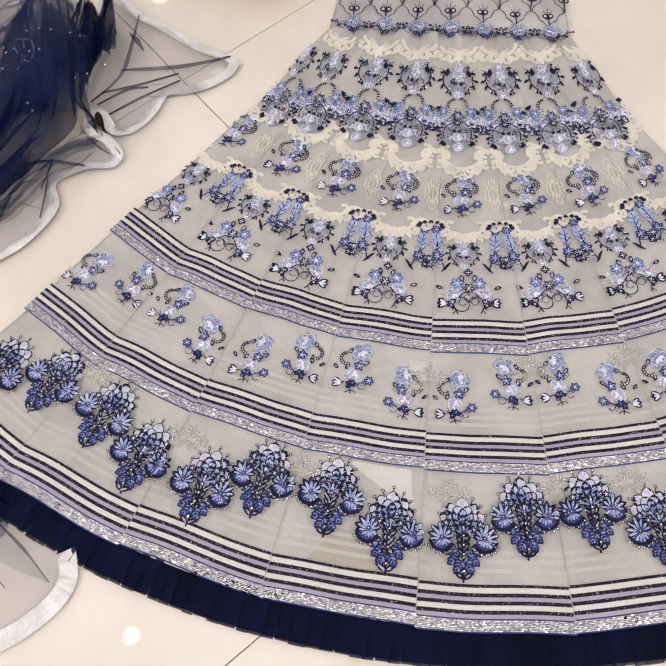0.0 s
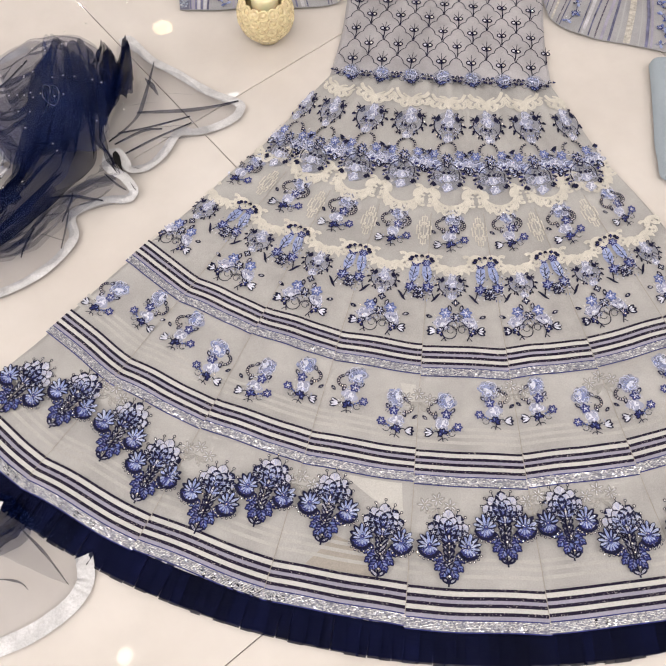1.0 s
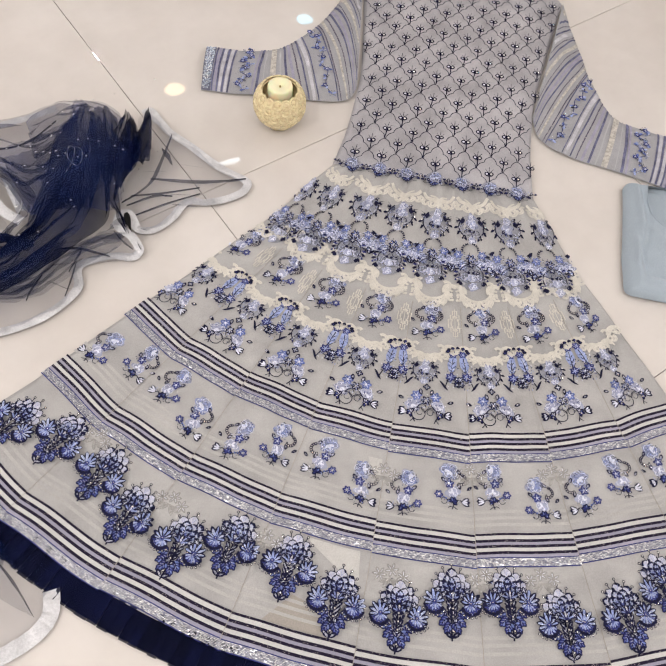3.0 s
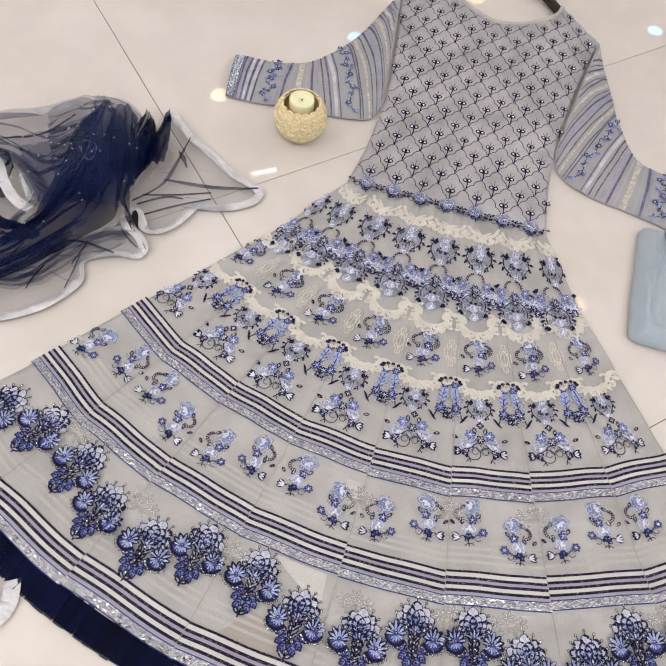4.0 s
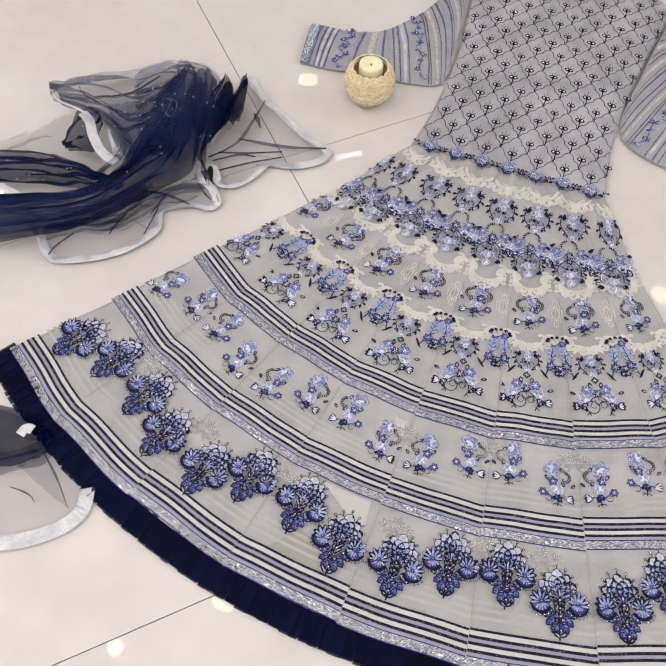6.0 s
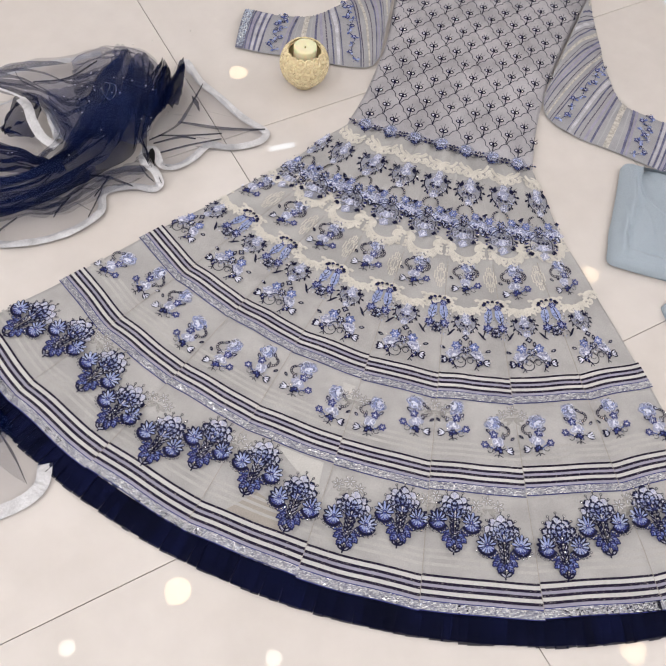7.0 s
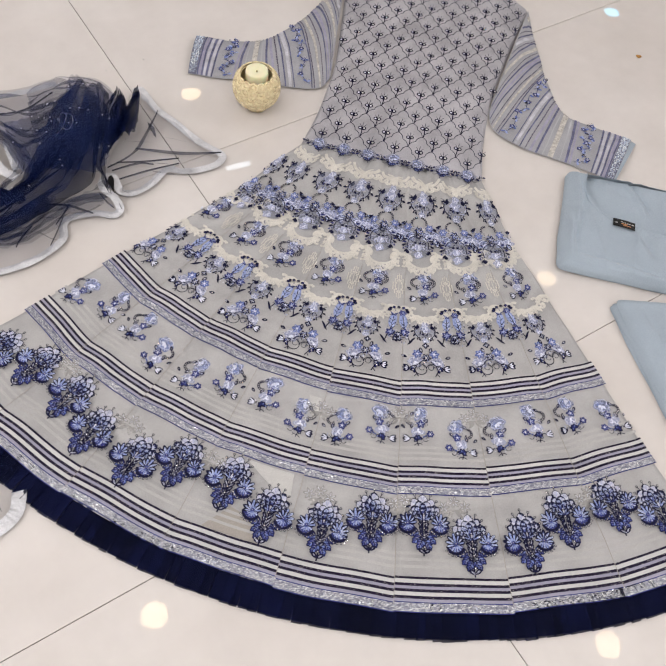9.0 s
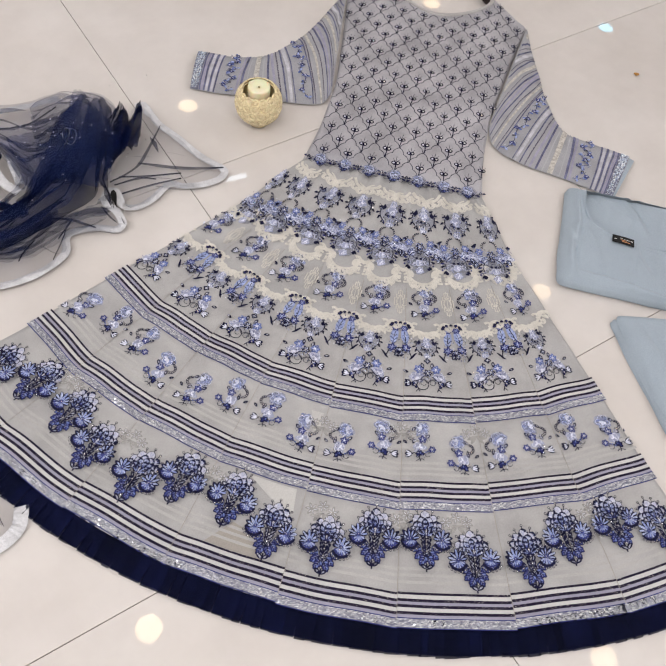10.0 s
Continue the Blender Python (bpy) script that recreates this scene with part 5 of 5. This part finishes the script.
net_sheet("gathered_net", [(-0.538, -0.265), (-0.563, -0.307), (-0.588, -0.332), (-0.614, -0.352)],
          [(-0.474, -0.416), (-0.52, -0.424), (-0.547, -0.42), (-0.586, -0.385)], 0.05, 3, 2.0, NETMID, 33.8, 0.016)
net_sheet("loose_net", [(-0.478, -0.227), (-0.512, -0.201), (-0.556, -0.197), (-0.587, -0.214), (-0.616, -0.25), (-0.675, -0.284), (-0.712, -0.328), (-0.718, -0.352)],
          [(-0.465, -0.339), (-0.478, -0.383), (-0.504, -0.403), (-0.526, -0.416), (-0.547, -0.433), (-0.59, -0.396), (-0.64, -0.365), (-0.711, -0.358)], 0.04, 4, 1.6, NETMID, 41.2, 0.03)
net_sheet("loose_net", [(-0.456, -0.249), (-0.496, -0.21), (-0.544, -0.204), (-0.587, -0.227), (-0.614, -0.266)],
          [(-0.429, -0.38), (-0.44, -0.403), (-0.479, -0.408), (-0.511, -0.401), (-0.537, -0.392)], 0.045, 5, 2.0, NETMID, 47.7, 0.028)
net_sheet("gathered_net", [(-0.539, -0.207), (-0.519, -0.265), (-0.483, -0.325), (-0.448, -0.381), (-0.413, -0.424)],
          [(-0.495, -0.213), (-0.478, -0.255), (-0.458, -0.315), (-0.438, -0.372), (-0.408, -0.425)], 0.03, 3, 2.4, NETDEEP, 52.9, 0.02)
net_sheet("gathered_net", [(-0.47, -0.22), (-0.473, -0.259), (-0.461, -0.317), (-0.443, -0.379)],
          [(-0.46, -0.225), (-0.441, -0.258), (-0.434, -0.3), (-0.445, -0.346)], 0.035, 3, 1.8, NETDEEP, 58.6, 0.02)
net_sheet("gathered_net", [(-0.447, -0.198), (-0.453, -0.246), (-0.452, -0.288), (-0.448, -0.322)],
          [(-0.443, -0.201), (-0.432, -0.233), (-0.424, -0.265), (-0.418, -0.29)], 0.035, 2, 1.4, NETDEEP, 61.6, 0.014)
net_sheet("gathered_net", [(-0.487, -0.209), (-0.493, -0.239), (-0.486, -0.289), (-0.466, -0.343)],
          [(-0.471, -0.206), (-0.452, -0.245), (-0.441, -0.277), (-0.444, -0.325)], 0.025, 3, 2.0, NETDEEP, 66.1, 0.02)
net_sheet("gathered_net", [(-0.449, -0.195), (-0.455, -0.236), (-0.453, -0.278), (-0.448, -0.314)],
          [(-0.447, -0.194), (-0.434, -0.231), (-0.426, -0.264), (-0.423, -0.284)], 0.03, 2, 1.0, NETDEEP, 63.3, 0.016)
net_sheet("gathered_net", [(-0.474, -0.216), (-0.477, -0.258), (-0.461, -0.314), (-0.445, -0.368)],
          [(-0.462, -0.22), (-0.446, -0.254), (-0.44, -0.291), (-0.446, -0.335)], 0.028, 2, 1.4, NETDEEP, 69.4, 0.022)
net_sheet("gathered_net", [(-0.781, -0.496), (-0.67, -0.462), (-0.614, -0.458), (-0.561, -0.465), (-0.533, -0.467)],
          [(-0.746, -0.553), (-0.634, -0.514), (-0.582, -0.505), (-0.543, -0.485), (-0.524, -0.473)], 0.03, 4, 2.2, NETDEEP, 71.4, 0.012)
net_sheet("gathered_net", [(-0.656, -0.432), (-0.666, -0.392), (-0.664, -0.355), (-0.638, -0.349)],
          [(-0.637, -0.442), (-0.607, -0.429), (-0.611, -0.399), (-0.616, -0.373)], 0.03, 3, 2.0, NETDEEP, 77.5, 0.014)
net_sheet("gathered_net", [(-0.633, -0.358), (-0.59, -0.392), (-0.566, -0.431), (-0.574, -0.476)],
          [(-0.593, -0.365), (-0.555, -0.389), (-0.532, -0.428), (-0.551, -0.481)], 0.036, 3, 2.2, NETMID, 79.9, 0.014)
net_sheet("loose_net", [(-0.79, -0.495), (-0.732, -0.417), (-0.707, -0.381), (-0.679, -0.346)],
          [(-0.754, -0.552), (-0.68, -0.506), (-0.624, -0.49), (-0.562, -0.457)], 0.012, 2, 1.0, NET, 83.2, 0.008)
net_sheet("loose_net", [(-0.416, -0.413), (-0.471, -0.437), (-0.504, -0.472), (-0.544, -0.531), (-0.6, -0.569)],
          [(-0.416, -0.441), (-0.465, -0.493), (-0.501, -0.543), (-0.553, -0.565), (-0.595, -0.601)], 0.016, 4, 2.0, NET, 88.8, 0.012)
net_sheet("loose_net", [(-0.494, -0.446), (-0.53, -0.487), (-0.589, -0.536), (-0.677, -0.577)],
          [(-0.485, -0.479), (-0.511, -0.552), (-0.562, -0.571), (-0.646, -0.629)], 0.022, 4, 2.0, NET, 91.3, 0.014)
# strips laid where the net folds over itself; the folds' darkness is in their colour
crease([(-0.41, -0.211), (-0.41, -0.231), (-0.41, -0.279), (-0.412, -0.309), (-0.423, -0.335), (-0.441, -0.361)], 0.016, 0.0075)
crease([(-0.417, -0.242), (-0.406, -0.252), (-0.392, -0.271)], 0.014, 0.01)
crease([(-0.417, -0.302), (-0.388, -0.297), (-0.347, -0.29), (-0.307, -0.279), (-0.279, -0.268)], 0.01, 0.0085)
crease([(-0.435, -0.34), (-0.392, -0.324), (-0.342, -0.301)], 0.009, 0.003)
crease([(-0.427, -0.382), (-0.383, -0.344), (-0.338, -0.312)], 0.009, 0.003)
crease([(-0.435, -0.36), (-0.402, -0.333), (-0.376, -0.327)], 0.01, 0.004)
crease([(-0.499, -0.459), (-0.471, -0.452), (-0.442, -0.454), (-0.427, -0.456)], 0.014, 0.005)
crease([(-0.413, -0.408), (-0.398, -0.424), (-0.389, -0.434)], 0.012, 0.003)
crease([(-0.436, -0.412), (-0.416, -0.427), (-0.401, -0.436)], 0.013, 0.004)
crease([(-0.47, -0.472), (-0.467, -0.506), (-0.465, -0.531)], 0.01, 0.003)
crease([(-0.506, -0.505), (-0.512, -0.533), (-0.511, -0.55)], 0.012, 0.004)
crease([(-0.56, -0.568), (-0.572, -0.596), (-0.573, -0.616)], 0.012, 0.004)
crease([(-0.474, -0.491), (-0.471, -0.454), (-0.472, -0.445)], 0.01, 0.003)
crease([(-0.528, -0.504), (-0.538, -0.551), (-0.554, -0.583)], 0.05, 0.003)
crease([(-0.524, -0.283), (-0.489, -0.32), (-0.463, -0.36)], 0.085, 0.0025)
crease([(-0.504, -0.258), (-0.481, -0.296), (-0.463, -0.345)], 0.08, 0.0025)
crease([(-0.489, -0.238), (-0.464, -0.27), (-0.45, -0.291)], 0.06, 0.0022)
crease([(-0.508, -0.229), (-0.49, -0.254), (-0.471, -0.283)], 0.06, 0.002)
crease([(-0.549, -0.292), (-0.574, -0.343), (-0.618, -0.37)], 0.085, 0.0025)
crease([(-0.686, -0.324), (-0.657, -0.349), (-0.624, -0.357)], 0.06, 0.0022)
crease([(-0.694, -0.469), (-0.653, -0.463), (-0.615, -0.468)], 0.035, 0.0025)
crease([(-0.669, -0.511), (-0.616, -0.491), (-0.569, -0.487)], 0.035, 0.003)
ribbon([(-0.716, -0.347, 0.05), (-0.704, -0.361, 0.052), (-0.685, -0.372, 0.055), (-0.656, -0.378, 0.058), (-0.63, -0.384, 0.06)], 0.004, "ribbon_border", "silver ribbon on another layer of net", 70, seed=4)
ribbon([(-0.646, -0.366, 0.042), (-0.626, -0.379, 0.042), (-0.605, -0.404, 0.042), (-0.577, -0.428, 0.042), (-0.547, -0.439, 0.042)], 0.015, "ribbon_border", "silver ribbon on another layer of net", 70, seed=5)
ribbon([(-0.601, -0.364, 0.032), (-0.583, -0.387, 0.032), (-0.567, -0.406, 0.032), (-0.557, -0.419, 0.032)], 0.013, "ribbon_border", "silver ribbon on another layer of net", 70, seed=6)
ribbon([(-0.731, -0.317, 0.02), (-0.708, -0.291, 0.02), (-0.67, -0.259, 0.02), (-0.63, -0.23, 0.02), (-0.6, -0.202, 0.02)], 0.012, "ribbon_border", "silver ribbon on another layer of net", 70, seed=7)
ribbon([(-0.476, -0.162, 0.004), (-0.46, -0.153, 0.004), (-0.434, -0.176, 0.005)], 0.016, "ribbon_border", "silver ribbon on another layer of net", 70, seed=8)
ribbon([(-0.792, -0.491, 0.012), (-0.732, -0.417, 0.012), (-0.707, -0.381, 0.012), (-0.679, -0.346, 0.012)], 0.004, "ribbon_border", "silver ribbon on another layer of net", 70, seed=9)
# black leaf shape put in for the shade inside the turned loop
loop = [(-0.426, -0.385, 0.026), (-0.421, -0.393, 0.026), (-0.415, -0.403, 0.022), (-0.407, -0.415, 0.015)]
v, f = grid(lambda u, w: tuple(curve_at(loop, u) + Vector((0.0075 * (w - 0.5) * math.sin(math.pi * min(0.97, u + 0.16)), 0.0050 * (w - 0.5) * math.sin(math.pi * min(0.97, u + 0.16)), 0.002 * w))), 20, 4)
piece("loop_opening_dark", v, f, TAG, shawl, "flat black piece for the shaded opening of the turned ribbon loop")
# the shawl's other end, which comes out from under the hem
TAIL = [(-0.3400, -0.8954, 0.0005), (-0.337, -0.898, 0.003), (-0.329, -0.921, 0.003), (-0.331, -0.94, 0.003), (-0.343, -0.961, 0.003), (-0.369, -0.986, 0.003), (-0.398, -1.004, 0.003), (-0.45, -1.029, 0.003)]
INNER = [(-0.386, -0.858, 0.006), (-0.409, -0.86, 0.006), (-0.428, -0.858, 0.006), (-0.456, -0.851, 0.006), (-0.482, -0.848, 0.006), (-0.506, -0.85, 0.006), (-0.528, -0.854, 0.006), (-0.56, -0.862, 0.006)]


def tail_fn(u, v):
    p = curve_at(TAIL, u) * (1 - v) + curve_at(INNER, u) * v
    k = math.sin(math.pi * v)
    return (p.x + 0.010 * k * ripple(u * 9, v * 3, 1.0, 71), p.y + 0.010 * k * ripple(u * 9, v * 3, 1.0, 72), max(0.0016, p.z * 0.7 + k * 0.008 * abs(ripple(u * 11, v * 2.5, 1.0, 73))))


v, f = grid(tail_fn, 120, 60)
piece("net", v, f, NET, shawl, "flat sheer end of navy net")
ribbon(TAIL, 0.0185, "ribbon_border", "silver white satin ribbon border", 120, seed=12, lift=0.0012, least=0.0014)
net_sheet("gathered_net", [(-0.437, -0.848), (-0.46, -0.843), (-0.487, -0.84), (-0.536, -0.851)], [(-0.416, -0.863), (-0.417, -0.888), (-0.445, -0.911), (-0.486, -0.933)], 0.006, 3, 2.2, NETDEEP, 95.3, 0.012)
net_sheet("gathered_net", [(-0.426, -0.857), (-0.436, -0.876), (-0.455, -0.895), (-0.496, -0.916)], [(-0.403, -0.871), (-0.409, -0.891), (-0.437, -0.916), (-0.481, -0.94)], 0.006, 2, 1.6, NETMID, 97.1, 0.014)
net_sheet("net_fold", [(-0.421, -0.876), (-0.394, -0.898), (-0.374, -0.914), (-0.354, -0.931)], [(-0.439, -0.907), (-0.413, -0.916), (-0.386, -0.924), (-0.356, -0.932)], 0.005, 1, 0.3, NET, 98.6, 0.004)
ribbon([(-0.456, -0.875, 0.022), (-0.454, -0.864, 0.022), (-0.447, -0.858, 0.022), (-0.438, -0.858, 0.022)], 0.0125, "ribbon_border", "silver ribbon on the gathered end of net", 40, seed=17)
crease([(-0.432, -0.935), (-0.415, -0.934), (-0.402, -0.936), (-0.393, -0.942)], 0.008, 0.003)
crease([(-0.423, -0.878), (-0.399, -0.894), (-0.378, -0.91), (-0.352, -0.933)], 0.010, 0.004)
# small silver spangles on the net
verts, faces = [], []
r = random.Random(5)
CORE = [(-0.48, -0.26, 0.090), (-0.50, -0.33, 0.105), (-0.52, -0.41, 0.095), (-0.57, -0.48, 0.080), (-0.67, -0.53, 0.075)]
for i in range(90):
    c = curve_at(CORE, r.random()) + Vector((r.gauss(0, 0.045), r.gauss(0, 0.040), 0))
    if i % 4 == 0:
        c = Vector(flap_fn(r.random(), 0.35 + 0.6 * r.random()))
    q, k = len(verts), 0.0011
    verts += [c + Vector((k * math.cos(2 * math.pi * j / 6), k * math.sin(2 * math.pi * j / 6), 0.0014 + 0.0004 * (j % 2))) for j in range(6)]
    faces.append(tuple(range(q, q + 6)))
tagged(piece("spangles", verts, faces, BEAD, shawl, "tiny silver spangles", smooth=False), kind="stuff")
thread = [(-0.489, -0.398, 0.11), (-0.488, -0.381, 0.11), (-0.493, -0.357, 0.11), (-0.502, -0.356, 0.11), (-0.496, -0.375, 0.11), (-0.48, -0.386, 0.11), (-0.477, -0.373, 0.11), (-0.484, -0.356, 0.11), (-0.495, -0.353, 0.11)]
v, f = grid(lambda u, w: tuple(curve_at(thread, u) + Vector((0.0004 * math.cos(2 * math.pi * w), 0.0004 * math.sin(2 * math.pi * w), 0))), 50, 6)
tagged(piece("loose_thread", v, f, FROST), "white loose thread curled on the navy net", "thread")

# ---- folded grey-blue slip and trousers ----


FOLDS = ((0.318, -0.150, 0.322, -0.245, 0.0040, 0.0035), (0.330, -0.180, 0.316, -0.300, 0.0030, 0.004), (0.400, -0.130, 0.440, -0.200, 0.0065, 0.004), (0.420, -0.255, 0.445, -0.300, 0.0030, 0.006),
         (0.500, -0.150, 0.512, -0.190, 0.0040, 0.0035), (0.530, -0.140, 0.528, -0.200, 0.0045, 0.0035), (0.330, -0.318, 0.470, -0.340, 0.0035, 0.004), (0.312, -0.240, 0.322, -0.325, 0.0036, 0.004),
         (0.430, -0.405, 0.520, -0.560, 0.0030, 0.004), (0.470, -0.400, 0.540, -0.470, 0.0032, 0.005), (0.455, -0.380, 0.600, -0.372, 0.0030, 0.005))


def creases(x, y):
    """Pressed and slept-in creases: a sharp valley beside a soft ridge."""
    z = 0.0
    for x0, y0, x1, y1, h, w in FOLDS:
        dx, dy = x1 - x0, y1 - y0
        n = math.hypot(dx, dy)
        t = ((x - x0) * dx + (y - y0) * dy) / (n * n)
        if -0.2 < t < 1.2:
            d = ((x - x0) * dy - (y - y0) * dx) / n + 0.004 * math.sin(3.0 * t)
            z += h * step(-0.2, 0.3, t) * step(1.2, 0.7, t) * (0.9 * math.exp(-((d - 1.4 * w) / (1.6 * w)) ** 2) - math.exp(-(d / w) ** 2))
    return z


def slab(name, quad, z0, z1, material, parent, label="", seed=0, hole=None, nu=70, nv=50, soft=0.012):
    """A folded layer of cloth: a soft-edged sheet with sides that roll down."""
    A, B, C, D = [Vector((*p, 0)) for p in quad]

    def fn(u, v):
        e = min(u, 1 - u, v, 1 - v)
        du, dv = max(0.0, 1 - min(u, 1 - u) / 0.035), max(0.0, 1 - min(v, 1 - v) / 0.07)
        su, sv = du * math.sqrt(1 - 0.42 * dv * dv), dv * math.sqrt(1 - 0.42 * du * du)
        u = u + (0.035 * (du - su)) * (1 if u < 0.5 else -1)
        v = v + (0.07 * (dv - sv)) * (1 if v < 0.5 else -1)
        p = A * (1 - u) * (1 - v) + B * u * (1 - v) + C * u * v + D * (1 - u) * v
        wob = 0.0035 * ripple(p.x, p.y, 16, seed)
        k = step(0.0, 0.06, e)
        z = z0 + (z1 - z0) * math.sqrt(min(1.0, e / 0.045)) + k * (0.0036 * ripple(p.x, p.y, 10, seed + 1) + 0.0018 * ripple(p.x * 0.6, p.y * 1.6, 26, seed + 2) + 0.0026 * (1 - min(1.0, abs(ripple(p.x * 1.3, p.y * 0.7, 11, seed + 5)) * 2.2)) ** 3 + creases(p.x, p.y))
        return (p.x + wob, p.y + wob * 0.8, z)
    v, f = grid(fn, nu, nv)
    if hole:
        f = [q for q in f if not all(hole(v[i][0], v[i][1]) for i in q)]
    return piece(name, v, f, material, parent, label)


slip = empty("folded_slip", "folded grey-blue cotton slip with its neckline on top", "garment")
slab("lower_fold", [(0.2975, -0.346), (0.720, -0.347), (0.720, -0.127), (0.2975, -0.139)], 0.001, 0.011, SLIP, slip, seed=61)


def neck_curve(x):
    pts = [(0.3285, -0.142), (0.327, -0.176), (0.340, -0.210), (0.373, -0.232), (0.416, -0.245), (0.470, -0.249), (0.555, -0.242), (0.612, -0.205), (0.630, -0.125)]
    return pts


NECK = neck_curve(0)


def in_neck(x, y):
    c = False
    for i in range(len(NECK)):
        (x1, y1), (x2, y2) = NECK[i], NECK[i - 1]
        if (y1 > y) != (y2 > y) and x < (x2 - x1) * (y - y1) / (y2 - y1) + x1:
            c = not c
    return c


slab("front", [(0.2935, -0.3495), (0.722, -0.351), (0.722, -0.123), (0.2935, -0.1355)], 0.006, 0.0225, SLIP, slip, "smooth grey-blue cotton front", 64, in_neck, 220, 130)
v, f = grid(lambda u, w: tuple(curve_at([(*p, 0.0) for p in NECK], u) + Vector((0.0, -0.010 * (w - 0.25), 0.0215 + 0.0040 * math.sin(math.pi * w)))), 90, 5)
piece("neck_binding", v, f, SLIP, slip, "narrow stitched neck binding")
slab("back_neck", [(0.333, -0.238), (0.622, -0.238), (0.622, -0.128), (0.333, -0.134)], 0.0070, 0.0115, SLIP, slip, "inside of the back neck", 67)
for off, name in ((0.0035, "stitch_line"),):
    v, f = grid(lambda u, w: tuple(curve_at([(*p, 0.0) for p in NECK], u) + Vector((-0.4 * off, off + 0.0010 * w, 0.0262 if off < 0 else 0.0212))), 90, 1)
    piece(name, v, f, STITCH, slip, "darker stitched seam line")
tag = piece("woven_label", *grid(lambda u, w: (0.375 + 0.036 * u, -0.2335 - 0.0165 * w - 0.003 * u, 0.0262 + 0.001 * math.sin(3 * u)), 6, 3), TAG, slip, "black woven neck label with unreadable print")
for x0, x1, w0, w1, m in ((0.08, 0.20, 0.50, 0.58, TAGWHITE), (0.34, 0.46, 0.30, 0.36, TAGWHITE), (0.50, 0.58, 0.34, 0.40, TAGWHITE), (0.62, 0.78, 0.36, 0.42, TAGWHITE), (0.82, 0.93, 0.34, 0.44, TAGWHITE), (0.36, 0.64, 0.52, 0.58, TAGINK), (0.44, 0.80, 0.68, 0.74, TAGINK)):
    piece("print_bar", *grid(lambda u, w: (0.375 + 0.036 * (x0 + (x1 - x0) * u), -0.2335 - 0.0165 * (w0 + (w1 - w0) * w) - 0.003 * (x0 + (x1 - x0) * u), 0.0268 + 0.001 * math.sin(3 * (x0 + (x1 - x0) * u))), 3, 2), m, tag)
trousers = empty("folded_trousers", "folded grey-blue cotton trousers on the floor", "garment")
slab("lower_leg", [(0.484, -0.600), (0.740, -0.520), (0.700, -0.330), (0.381, -0.394)], 0.001, 0.008, SLIP, trousers, seed=71)
slab("middle_fold", [(0.4835, -0.597), (0.742, -0.515), (0.702, -0.326), (0.383, -0.3925)], 0.006, 0.0135, SLIP, trousers, seed=74)
slab("upper_leg", [(0.4855, -0.592), (0.745, -0.510), (0.704, -0.323), (0.3875, -0.389)], 0.012, 0.0195, SLIP, trousers, "smooth folded trouser leg", 77)

# ---- crumb on the floor ----
rr = random.Random(3)
v, f = grid(lambda u, w: (0.417 + 0.0050 * math.cos(2 * math.pi * u) * math.sin(math.pi * w) * (1 + 0.3 * math.sin(6 * u * math.pi)), 0.233 + 0.0042 * math.sin(2 * math.pi * u) * math.sin(math.pi * w), 0.0025 - 0.0022 * math.cos(math.pi * w)), 16, 6)
tagged(piece("dry_petal", v, f, PETAL), "small dry orange flower petal on the floor", "petal")

# ---- floor tiles ----
bm = box(0.0006, 0.0006, -0.010, 0.5994, 0.5994, 0.0, 0.0004)
first = part("tile", bm, TILE, floor)
first.matrix_local = Matrix.Translation(CORNER) @ TURN45
for i in range(-9, 14):
    for j in range(-12, 12):
        c = CORNER + TURN45 @ Vector((0.6 * i + 0.3, 0.6 * j + 0.3, 0))
        if (i or j) and X0 - 0.2 < c.x < X1 + 0.2 and Y0 - 0.2 < c.y < Y1 + 0.2:
            ob = new("tile", first.data)
            ob.parent = floor
            ob.matrix_local = Matrix.Translation(CORNER + TURN45 @ Vector((0.6 * i, 0.6 * j, 0))) @ TURN45
